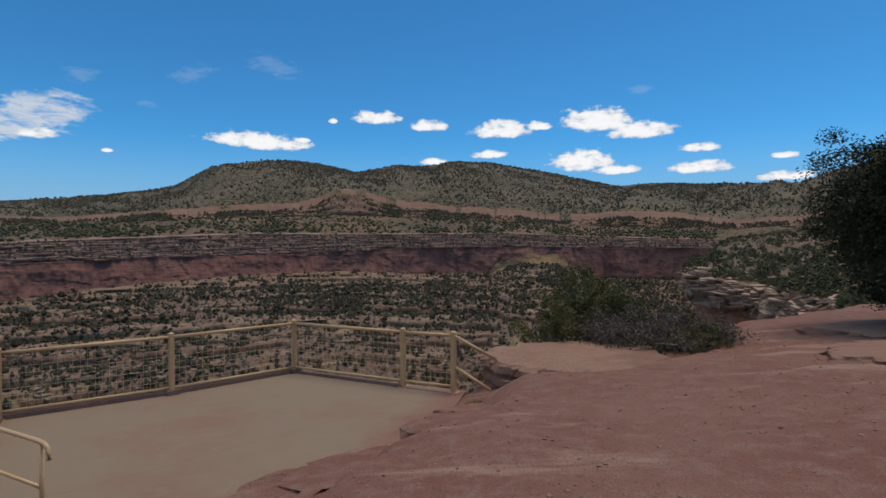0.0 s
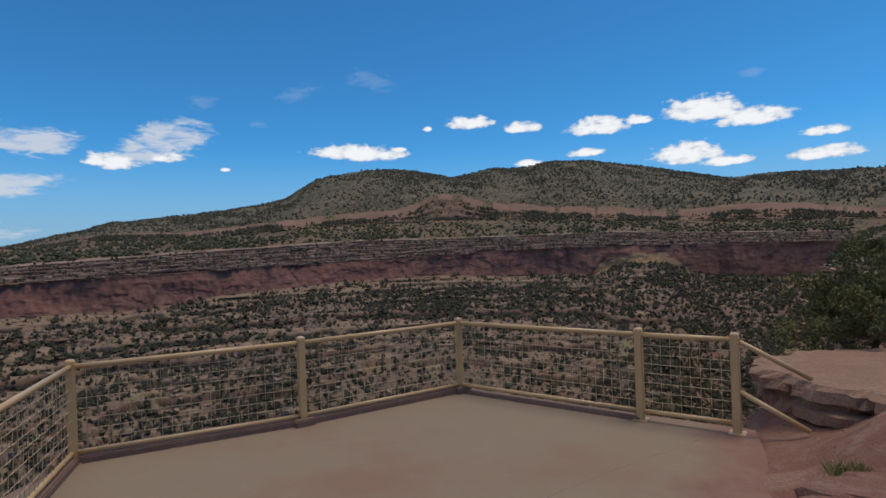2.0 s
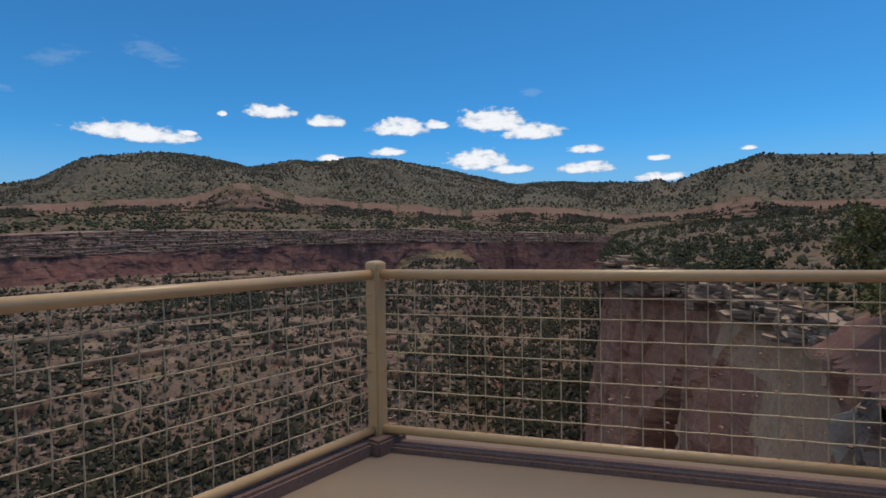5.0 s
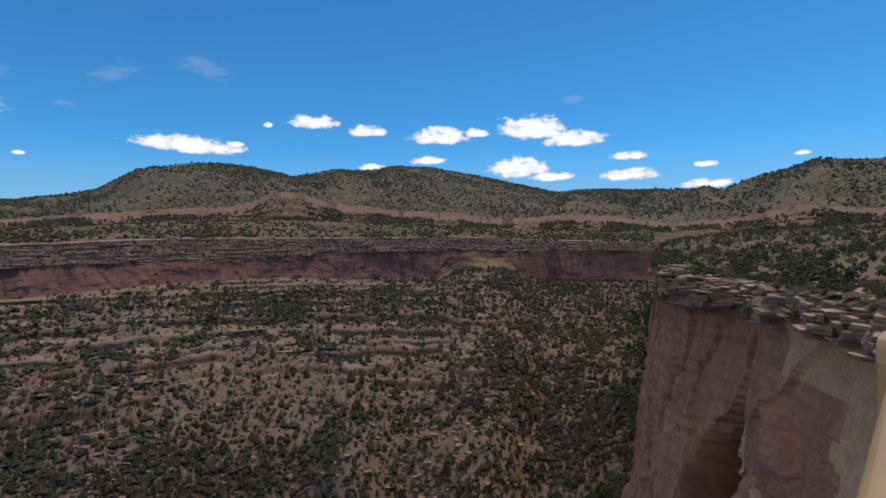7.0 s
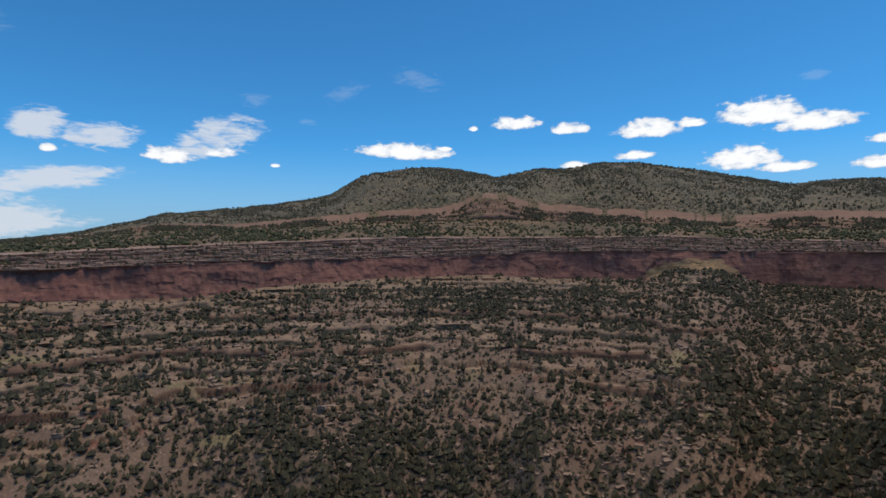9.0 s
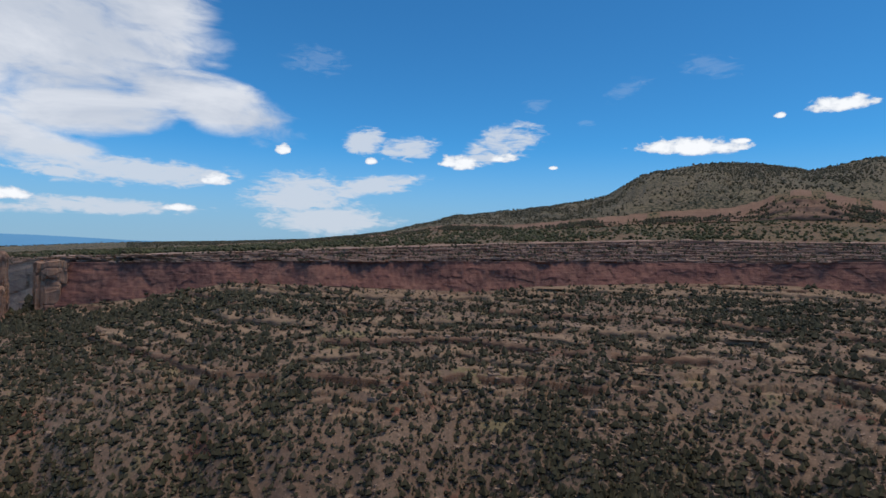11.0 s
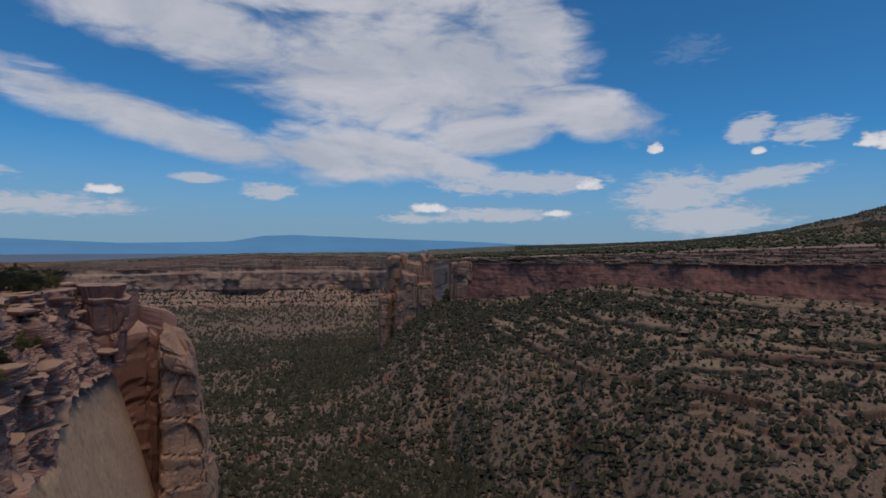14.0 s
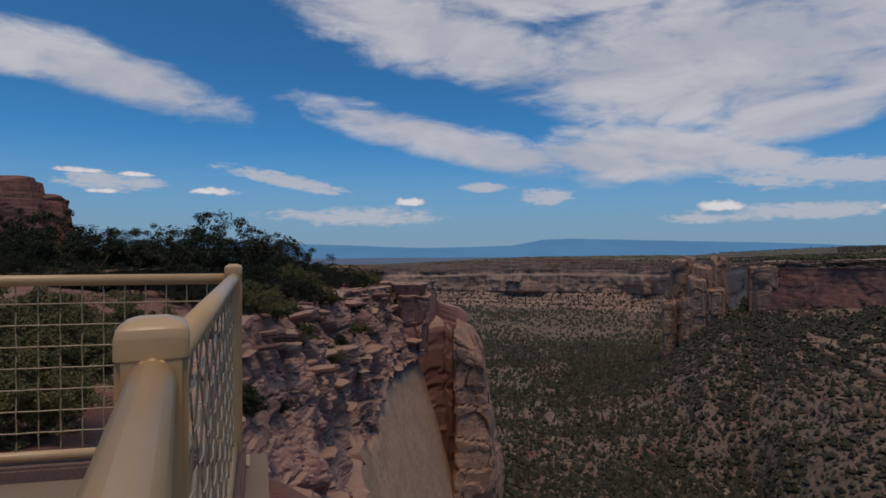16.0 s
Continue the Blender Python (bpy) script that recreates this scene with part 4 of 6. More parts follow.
Zw = np.concatenate([Zi, Zl_, Zs], 1)
P = swept(s, Q, N, D, Zw)
n_w = outward(P)
n_w *= np.sign((n_w[..., :2] * N[:, None, :]).sum(-1) + 0.8 * n_w[..., 2])[..., None]
zone = np.concatenate([0.22 * smooth(in0, 9.0, 1.0) * np.ones_like(in0), 0.3 + 0.7 * smooth(u1, 0.0, 0.2) + 0 * Dl, (1 - smooth(drop, 0.0, 1.6)) + 0.03], 1)
zone = zone * smooth(s, 9.0, 17.0)[:, None] * (0.65 + 0.35 * smooth(s, 14, 30))[:, None]
big_p, big_j = crags(P, (4.2, 4.2, 2.6), 2, 0.5)
mid_p, mid_j = crags(P, (1.7, 1.7, 0.55), 5, 0.35)
fine_p, fine_j = crags(P, (0.6, 0.6, 0.22), 7, 0.3)
split = smooth(fbm(P[..., 0] * 0.3, P[..., 1] * 0.3, P[..., 2] * 0.3 + 3, 3), -0.1, 0.3)
flat_top = np.concatenate([np.ones_like(Zi), 1 - 0.6 * smooth(u1, 0.25, 0.6) + 0 * Dl, 0.3 + 0 * Zs], 1)
push = zone * (0.95 * fbm(P[..., 0] * 0.33, P[..., 1] * 0.33, P[..., 2] * 0.33, 3) + 0.75 * big_p - 0.55 * np.exp(-(big_j / 0.045) ** 2)
               + flat_top * (0.42 * mid_p * (0.4 + 0.6 * split) - 0.24 * np.exp(-(mid_j / 0.04) ** 2)) + 0.13 * fine_p - 0.06 * np.exp(-(fine_j / 0.06) ** 2) + 0.12 * fbm(P[..., 0] * 2, P[..., 1] * 2, P[..., 2] * 2, 3))
away_w = n_w * np.array([1.0, 1.0, 0.45])
P = P + away_w * push[..., None]
smooth_wall = (drop > 0.7) & (fbm(sn * 0.3, Zs * 0.4, 5.0, 3) < 0.25 + 0.2 * drop)
rows = np.concatenate([np.where(in0 > 1.2 + 0.8 * fbm(sn * 0.6, in0 * 0.6, 3.0, 3), 2, 0), np.zeros((len(s), 129), int), np.where(smooth_wall, 1, 0)], 1)[:-1, :-1]
cliff_w = sheet("cliff_wall_west", P, [M["near_rock"], M["slab"], M["ground"]], rows, shade=False)
tagged(cliff_w, "stepped pink ledges above a smooth tan cliff face", "cliff", kind="structure")
WEST = (s, Q, N, P[:, :45 + 129])


def tower(name, centre, rx, ry, z0, z1, lean, seed, material, parent, turn=0.0, crown=0.75, squeeze=0.35):
    """One buttress of sandstone, rounded at the top and seamed by upright cracks and a few level ones."""
    a = np.linspace(0, 2 * np.pi, 97)[:, None]
    v = np.concatenate([np.linspace(0, 0.8, 50), np.linspace(0.81, 1, 28)])[None, :]
    z = z0 + (z1 - z0) * v
    k = np.where(v > crown, np.sqrt(np.clip(1 - ((v - crown) / (1 - crown)) ** 2, 0, 1)), 1 + squeeze * (crown - v))
    ca, sa_ = np.cos(a), np.sin(a)
    n = 1 + 0.16 * fbm(ca * 1.2 + seed, sa_ * 1.2, z * 0.03, 4) - 0.20 * np.abs(fbm(ca * 2.2 + seed, sa_ * 2.2, z * 0.015, 3)) + 0.06 * fbm(ca * 4 + seed, sa_ * 4, z * 0.10, 4)
    span = min(rx, ry)
    push, joint = crags(np.stack([rx * ca + 0 * z, ry * sa_ + 0 * z, z + 0 * a], -1), (span * 0.8, span * 0.8, span * 2.6), int(seed * 10))
    push2, joint2 = crags(np.stack([rx * ca + 0 * z, ry * sa_ + 0 * z, z + 0 * a], -1), (span * 0.34, span * 0.34, span * 1.1), int(seed * 10) + 3)
    level = z / (span * 1.3) + 0.3 * fbm(ca + seed, sa_, 0 * z, 2)
    n = n + 0.22 * push - 0.08 * np.exp(-(joint / 0.06) ** 2) + 0.12 * push2 - 0.035 * np.exp(-((level - np.floor(level) - 0.5) / 0.05) ** 2)
    x, y = rx * k * n * np.sign(ca) * np.abs(ca) ** 0.55, ry * k * n * np.sign(sa_) * np.abs(sa_) ** 0.55
    c, d = math.cos(radians(turn)), math.sin(radians(turn))
    P = np.stack([centre[0] + x * c - y * d + lean[0] * v, centre[1] + x * d + y * c + lean[1] * v, z + (z1 - z0) * 0.07 * smooth(v, 0.6, 1.0) * fbm(ca * 1.5 + seed, sa_ * 1.5, 0 * z, 3)], -1)
    ob = sheet(name, P, [material], shade=False)
    ob.parent = parent
    return ob


def outcrop(name, label, rows, material, category="rock tower", crown=0.965, squeeze=0.45):
    """A rock made of several buttresses (azimuth, radius, half-width, half-depth, foot, top, lean to the side, seed)."""
    root = tagged(new(name), label, category)
    for az, r, rx, ry, z0, z1, lean, seed in rows:
        p = polar(np.array(az), np.array(float(r)), np.array(0.0))
        q = radians(az)
        tower("buttress", p, rx, ry, z0, z1, (-lean * math.cos(q), -lean * math.sin(q)), seed, material, root, az, crown, squeeze)
    return root


def rock_fin():
    """A slab of cliff standing free: wide foot, blunt shoulder on the valley side, a shaded face in the slot."""
    z = np.concatenate([np.linspace(-78, -22, 60), np.linspace(-21.6, -5.4, 90)])[None, :]
    az_r = table(z[0], [(-78, 104.6), (-24, 105.2), (-13.5, 105.9), (-10, 106.4), (-5.4, 107.2)])[None, :]
    corners = [(109.7 + 0 * z, 52.0), (az_r, 53.0), (az_r - 0.2, 57.0), (az_r + 0.2, 66.0), (109.2 + 0 * z, 67.0), (109.3 + 0 * z, 60.0)]
    t = np.linspace(0, len(corners), 180, endpoint=False)
    X = [polar(a, np.full_like(a, r), z)[0] for a, r in corners]
    k, f = t.astype(int), (t - t.astype(int))[:, None, None]
    P = np.array([X[i] for i in k]) * (1 - f) + np.array([X[(i + 1) % len(X)] for i in k]) * f
    w = np.hanning(17)
    P = sum(np.roll(P, i - 8, 0) * w[i] for i in range(17)) / w.sum()
    mid = P.mean(0, keepdims=True)
    away = P - mid
    away[..., 2] = 0
    away /= np.maximum(np.linalg.norm(away, axis=-1, keepdims=True), 1e-6)
    push, joint = crags(P, (3.6, 3.6, 2.4), 3, 0.5)
    fine_p, fine_j = crags(P, (1.2, 1.2, 1.3), 8)
    lay_p = fbm(0 * P[..., 0], 0.0, P[..., 2] * 0.7, 3)
    P = P + away * (0.6 * push - 0.3 * np.exp(-(joint / 0.04) ** 2) + 0.25 * fine_p + 0.18 * lay_p + 1.0 * fbm(P[..., 0] * 0.2, P[..., 1] * 0.2, P[..., 2] * 0.1, 3))[..., None]
    az_p = np.degrees(np.arctan2(-(P[..., 0] - C0[0]), P[..., 1] - C0[1]))
    top = table(az_p, [(105.0, -15.0), (105.9, -12.5), (106.6, -9.4), (107.6, -8.0), (109.6, -6.6), (111.7, -5.9), (113, -6.5)]) + 0.9 * fbm(P[..., 0] * 0.5, P[..., 1] * 0.5, 2.0, 4)
    P[..., 2] = top - 1.1 * np.log1p(np.exp(np.clip((top - P[..., 2]) / 1.1, -30, 60)))
    lid = P[:, -1:]
    c = lid.mean(0, keepdims=True)
    rings = [lid + (c - lid) * q + np.array([0, 0, 0.5 * q]) for q in (0.25, 0.5, 0.75, 1.0)]
    P = np.concatenate([P] + rings, 1)
    P = np.concatenate([P, P[:1]], 0)
    root = tagged(new("rock_fin"), "tall blunt sandstone fin split from the cliff", "rock tower")
    sheet("fin_slab", P, [M["tower"]], shade=False).parent = root
    p = polar(np.array(111.3), np.array(67.0), np.array(0.0))
    tower("slot_back", p, 3.4, 3.0, -78, -6.6, (0, 0), 2.7, M["near_rock"], root, 111.3, 0.98, 0.1)
    return root


rock_fin()
outcrop("rock_block", "blocky layered sandstone knob on the rim", [(113.9, 54.5, 1.9, 2.6, -9, -3.3, 0.0, 8.0), (114.1, 54.2, 1.75, 2.3, -3.45, -2.3, 0.0, 5.5), (115.9, 55, 1.5, 2.0, -8, -3.1, 0.0, 2.0)], M["near_rock"], "rock", 0.985, -0.22)
outcrop("rock_tower", "free-standing tan sandstone tower before the far wall",
        [(87.2, 442, 8.0, 11, -78, -7.6, 0, 5.0), (84.1, 432, 5.0, 8, -78, -6.6, 0, 6.3), (85.5, 430, 6.5, 9, -78, -12.5, 0, 7.7), (85.9, 417, 6.0, 7, -80, -20, 0, 2.2),
         (84.4, 416, 5.5, 7, -80, -27, 0, 4.1), (86.8, 415, 4.0, 6, -80, -33, 0, 9.3), (88.4, 426, 4.5, 7, -80, -38, 0, 3.3)], M["tower"], "rock tower", 0.975, 0.2)
outcrop("cliff_end", "rounded end of the red cliff beside the tower", [(80.4, 437, 9.0, 12, -70, -11.5, 0, 4.4), (81.0, 452, 6.5, 12, -75, -13.5, 0, 1.7)], M["tower"], "cliff", 0.985, 0.1)
outcrop("rock_outcrop", "round red sandstone outcrop above the trees", [(150.0, 95, 6, 8, -3, 10.5, 0, 12.0), (146.9, 96, 4.0, 5, -3, 8.2, 0, 1.0), (153, 95, 6, 8, -3, 9.0, 0, 3.0)], M["cliff"], "rock tower", 0.96)


# ---- the lookout ----
POSTS = {"L": (-6.866, 8.094), "A": (-4.943, 9.644), "B": (-3.24, 11.389), "C": (-0.773, 10.287), "D": (0.2, 9.895), "K": (-5.29, 5.52)}
EDGE = [(-7.06, 8.17), (-5.06, 9.80), (-3.26, 11.65), (-0.70, 10.50), (0.42, 10.05), (0.30, 9.3), (-0.15, 7.55), (-0.7, 6.6), (-1.6, 5.0), (-1.75, 4.3), (-3.5, 3.7), (-5.6, 5.2)]


def outline_distance(x, y, poly):
    """Signed distance to a closed plan outline, negative inside."""
    best, inside = np.full(np.shape(x), 1e9), np.zeros(np.shape(x), bool)
    for (x0, y0), (x1, y1) in zip(poly, poly[1:] + poly[:1]):
        ex, ey = x1 - x0, y1 - y0
        t = np.clip(((x - x0) * ex + (y - y0) * ey) / (ex * ex + ey * ey), 0, 1)
        best = np.minimum(best, np.hypot(x - x0 - t * ex, y - y0 - t * ey))
        crosses = ((y0 > y) != (y1 > y)) & (x < ex * (y - y0) / (ey if ey else 1e-9) + x0)
        inside ^= crosses
    return np.where(inside, -best, best)


def prism(poly, z0, z1):
    bm = bmesh.new()
    low, top = [bm.verts.new((x, y, z0)) for x, y in poly], [bm.verts.new((x, y, z1)) for x, y in poly]
    bm.faces.new(top)
    bm.faces.new(low[::-1])
    for i in range(len(poly)):
        j = (i + 1) % len(poly)
        bm.faces.new((low[i], low[j], top[j], top[i]))
    bmesh.ops.recalc_face_normals(bm, faces=bm.faces)
    return bm


pad = new("platform")
tagged(pad, "dusty tan concrete lookout floor", "platform", kind="structure")
part("slab", prism(EDGE, -0.55, 0.0), M["concrete"], pad)

def ground_height(x, y):
    z = 0.5 + 0.09 * (8 - y) + 0.08 * x + 0.10 * fbm(x * 0.35, y * 0.35, 1.0, 4)
    lay = (z + 0.12 * fbm(x * 0.3, y * 0.3, 6.0, 3)) / 0.17
    z = z + 0.7 * smooth(fbm(x * 0.25, y * 0.25, 16.0, 3), -0.2, 0.3) * ((np.floor(lay) + smooth(lay - np.floor(lay), 0.72, 0.95)) * 0.17 - z - 0.05)
    d = outline_distance(x, y, EDGE) + 0.25 * fbm(x * 0.9, y * 0.9, 2.0, 3)
    west = smooth(x, -4.5, -7.0)
    z = z * (1 - west) + (-0.35) * west
    z = z * smooth(d, 0.05, 1.3) - 0.10 * smooth(d, 0.1, -0.3)
    return z + 0.028 * fbm(x * 2.2, y * 2.2, 4.0, 4)


NEAR = [(-7.9, 5.5), (-7.15, 8.3), (-5.2, 10.0), (-3.3, 11.9), (0.55, 10.35), (1.75, 12.4), (3.5, 15.3), (7.5, 16.7), (14, 20.5), (24, 24), (34, 10), (34, -30), (-14, -30), (-9.5, -4)]
gx, gy = np.meshgrid(np.arange(-12, 22, 0.14), np.arange(-9, 21, 0.14), indexing="ij")
gz = ground_height(gx, gy)
dn = outline_distance(gx, gy, NEAR)
gz = gz - 0.5 * smooth(dn, -0.5, 0.6)
keep = (dn < 0.4)[:-1, :-1]
near_ground = sheet("ground_near", np.stack([gx, gy, gz], -1), [M["ground"]], keep=keep)
tagged(near_ground, "reddish rock and gravel ground sloping to the lookout", "ground", kind="structure")
# ground behind, out of sight
bx, by = np.meshgrid(np.linspace(-200, 420, 40), np.linspace(-400, -8, 40), indexing="ij")
behind = sheet("ground_behind", np.stack([bx, by, 0.5 + 0.6 * fbm(bx * 0.02, by * 0.02) + 0 * bx], -1), [M["mesa"]], keep=(~((np.degrees(np.arctan2(-(bx - C0[0]), by - C0[1])) % 360 > 20) & (np.degrees(np.arctan2(-(bx - C0[0]), by - C0[1])) % 360 < 130)))[:-1, :-1])
tagged(behind, "reddish mesa ground with low scrub", "ground", kind="structure")


def tube(bm, p0, p1, r, n=10, caps=True):
    p0, p1 = Vector(p0), Vector(p1)
    q = (p1 - p0).to_track_quat("Z", "Y")
    rings = []
    for p in (p0, p1):
        rings.append([bm.verts.new(p + q @ Vector((r * math.cos(2 * math.pi * i / n), r * math.sin(2 * math.pi * i / n), 0))) for i in range(n)])
    for i in range(n):
        f = bm.faces.new((rings[0][i], rings[0][(i + 1) % n], rings[1][(i + 1) % n], rings[1][i]))
        f.smooth = True
    if caps:
        bm.faces.new(rings[0][::-1])
        bm.faces.new(rings[1])


def pipe(bm, pts, r, n=10):
    """A bent tube through the given points."""
    pts = [Vector(p) for p in pts]
    rings = []
    for i, p in enumerate(pts):
        t = (pts[min(i + 1, len(pts) - 1)] - pts[max(i - 1, 0)]).normalized()
        q = t.to_track_quat("Z", "Y")
        rings.append([bm.verts.new(p + q @ Vector((r * math.cos(2 * math.pi * j / n), r * math.sin(2 * math.pi * j / n), 0))) for j in range(n)])
    for a, b in zip(rings, rings[1:]):
        for j in range(n):
            f = bm.faces.new((a[j], a[(j + 1) % n], b[(j + 1) % n], b[j]))
            f.smooth = True
    bm.faces.new(rings[0][::-1])
    bm.faces.new(rings[-1])
    bmesh.ops.recalc_face_normals(bm, faces=bm.faces)


def box(bm, cx, cy, z0, z1, wx, wy, turn=0.0, bevel=0.0):
    m = Matrix.Translation((cx, cy, (z0 + z1) / 2)) @ Matrix.Rotation(turn, 4, "Z") @ Matrix.Diagonal((wx, wy, z1 - z0, 1))
    got = bmesh.ops.create_cube(bm, size=1.0, matrix=m)
    if bevel:
        edges = list({e for v in got["verts"] for e in v.link_edges})
        bmesh.ops.bevel(bm, geom=edges, offset=bevel, segments=2, affect="EDGES")


RAIL_TOP, RAIL_LOW, POST_W = 1.045, 0.115, 0.089
fence = new("guard_fence")
fence.location = (-3.24, 11.389, 0)
tagged(fence, "tan painted steel guard fence with wire mesh panels", "fence")


def fence_part(name, bm, material, parent=None, label=""):
    bmesh.ops.translate(bm, verts=bm.verts, vec=-Vector(fence.location))
    return part(name, bm, material, parent or fence, label)


def post(key, turn):
    x, y = POSTS[key]
    bm = bmesh.new()
    box(bm, x, y, 0.0, 1.085, POST_W, POST_W, turn, 0.008)
    box(bm, x, y, 0.0, 0.014, 0.17, 0.17, turn, 0.003)
    p = fence_part("post", bm, M["paint"])
    bm = bmesh.new()
    w = POST_W + 0.004
    rings = []
    for z, k in ((1.074, 1.0), (1.0745, 1.0), (1.101, 1.0), (1.103, 0.995), (1.113, 0.945), (1.1145, 0.93), (1.122, 0.72), (1.127, 0.40)):
        h = w / 2 * k
        c, s_ = math.cos(turn), math.sin(turn)
        ring = []
        for i in range(16):
            a = 2 * math.pi * i / 16
            q = 0.22
            ux, uy = np.sign(math.cos(a)) * abs(math.cos(a)) ** q * h, np.sign(math.sin(a)) * abs(math.sin(a)) ** q * h
            ring.append(bm.verts.new((x + ux * c - uy * s_, y + ux * s_ + uy * c, z)))
        rings.append(ring)
    for a, b in zip(rings, rings[1:]):
        for i in range(16):
            bm.faces.new((a[i], a[(i + 1) % 16], b[(i + 1) % 16], b[i])).smooth = True
    bm.faces.new(rings[-1])
    bm.faces.new(rings[0][::-1])
    fence_part("cap", bm, M["paint"], p, "domed welded post cap")
    bm = bmesh.new()
    for k in (-1, 0, 1):
        m = Matrix.Translation((x + math.cos(turn) * w / 2 - math.sin(turn) * 0.010 * k, y + math.sin(turn) * w / 2 + math.cos(turn) * 0.010 * k, 1.072 - 0.003 * abs(k))) @ Matrix.Diagonal((0.006, 0.008, 0.005, 1))
        bmesh.ops.create_icosphere(bm, subdivisions=2, radius=1.0, matrix=m)
    fence_part("weld_bead", bm, M["paint"], p)
    return p


def bay(a, b, posts=True):
    (x0, y0), (x1, y1) = POSTS[a], POSTS[b]
    d = Vector((x1 - x0, y1 - y0, 0))
    n = d.length
    d.normalize()
    p0, p1 = Vector((x0, y0, 0)) + d * POST_W * 0.4, Vector((x1, y1, 0)) - d * POST_W * 0.4
    for name, z, r in (("top_rail", RAIL_TOP, 0.030), ("bottom_rail", RAIL_LOW, 0.026)):
        bm = bmesh.new()
        tube(bm, p0 + Vector((0, 0, z)), p1 + Vector((0, 0, z)), r, 14)
        fence_part(name, bm, M["paint"])
    span = (p1 - p0).length
    bm = bmesh.new()
    count = max(2, round(span / 0.105))
    side = Vector((-d.y, d.x, 0))
    rows = 8
    z0, z1 = RAIL_LOW + 0.01, RAIL_TOP - 0.01
    for i in range(1, count):
        q = p0 + d * (span * i / count)
        pts = [q + Vector((0, 0, z0 + (z1 - z0) * j / (2 * rows))) + side * (0.004 * (1 if (i + j // 2) % 2 else -1) * (1 if j % 2 == 0 else 0)) for j in range(2 * rows + 1)]
        pipe(bm, pts, 0.0037, 4)
    for j in range(1, rows):
        z = z0 + (z1 - z0) * j / rows
        pts = [p0 + d * (span * i / (2 * count)) + Vector((0, 0, z)) + side * (0.004 * (-1 if (i // 2 + j) % 2 else 1) * (1 if i % 2 == 0 else 0)) for i in range(2 * count + 1)]
        pipe(bm, pts, 0.0037, 4)
    fence_part("wire_panel", bm, M["wire"], None, "crimped square wire mesh panel")


def heading(a, b):
    return math.atan2(POSTS[b][1] - POSTS[a][1], POSTS[b][0] - POSTS[a][0])


for key, turn in (("K", heading("K", "L")), ("L", heading("L", "A")), ("A", heading("A", "B")), ("B", heading("A", "B")), ("C", heading("C", "D")), ("D", heading("C", "D"))):
    post(key, turn)
for a, b in (("K", "L"), ("L", "A"), ("A", "B"), ("B", "C"), ("C", "D")):
    bay(a, b)
# short rails that run from the last post down into the rock
for z0, end in ((1.03, (0.98, 9.98, 0.60)), (0.47, (0.86, 9.72, 0.10))):
    bm = bmesh.new()
    tube(bm, (0.24, 9.88, z0), end, 0.027, 12)
    fence_part("end_rail", bm, M["paint"], None, "short sloping pipe running into the rock")

# kerb below the fence
kerb = new("kerb")
tagged(kerb, "low worn reddish concrete kerb under the fence", "kerb", kind="structure")
for a, b in (("K", "L"), ("L", "A"), ("A", "B"), ("B", "C")):
    (x0, y0), (x1, y1) = POSTS[a], POSTS[b]
    h = heading(a, b)
    n = math.hypot(x1 - x0, y1 - y0)
    bm = bmesh.new()
    box(bm, (x0 + x1) / 2, (y0 + y1) / 2, -0.02, 0.045 if b == "C" else 0.075, n, 0.13, h, 0.015)
    part("kerb_stone", bm, M["kerb"], kerb)
for key in "AB":
    bm = bmesh.new()
    box(bm, *POSTS[key], -0.02, 0.088, 0.25, 0.25, heading("A", "B"), 0.015)
    part("post_footing", bm, M["kerb"], kerb)

# handrail at the steps
hand = new("stair_handrail")
tagged(hand, "tan pipe handrail beside the concrete steps", "handrail")
bm = bmesh.new()
pipe(bm, [(-5.27, 5.57, 0.93), (-3.75, 4.88, 0.915), (-3.50, 4.77, 0.91), (-3.40, 4.725, 0.90), (-3.35, 4.70, 0.87), (-3.335, 4.695, 0.82), (-3.335, 4.695, 0.76)], 0.022, 12)
part("upper_rail", bm, M["paint"], hand)
bm = bmesh.new()
tube(bm, (-5.27, 5.57, 0.50), (-3.45, 4.75, 0.48), 0.018, 12)
part("lower_rail", bm, M["paint"], hand)
bm = bmesh.new()
tube(bm, (-3.45, 4.75, 0.0), (-3.45, 4.75, 0.905), 0.022, 12)
part("rail_post", bm, M["paint"], hand)

# steps up from the lookout
stair = new("stairs")
tagged(stair, "shallow tan concrete steps up from the lookout", "stairs", kind="structure")
sd = Vector((-0.47, 0.88)).normalized()
for i in range(5):
    c = Vector((-2.35, 4.45)) - sd * (0.34 * (i + 0.5))
    bm = bmesh.new()
    box(bm, c.x, c.y, -0.3, 0.165 * (i + 1), 1.5, 0.345, math.atan2(sd.y, sd.x) - math.pi / 2, 0.012)
    part("step", bm, M["concrete"], stair)


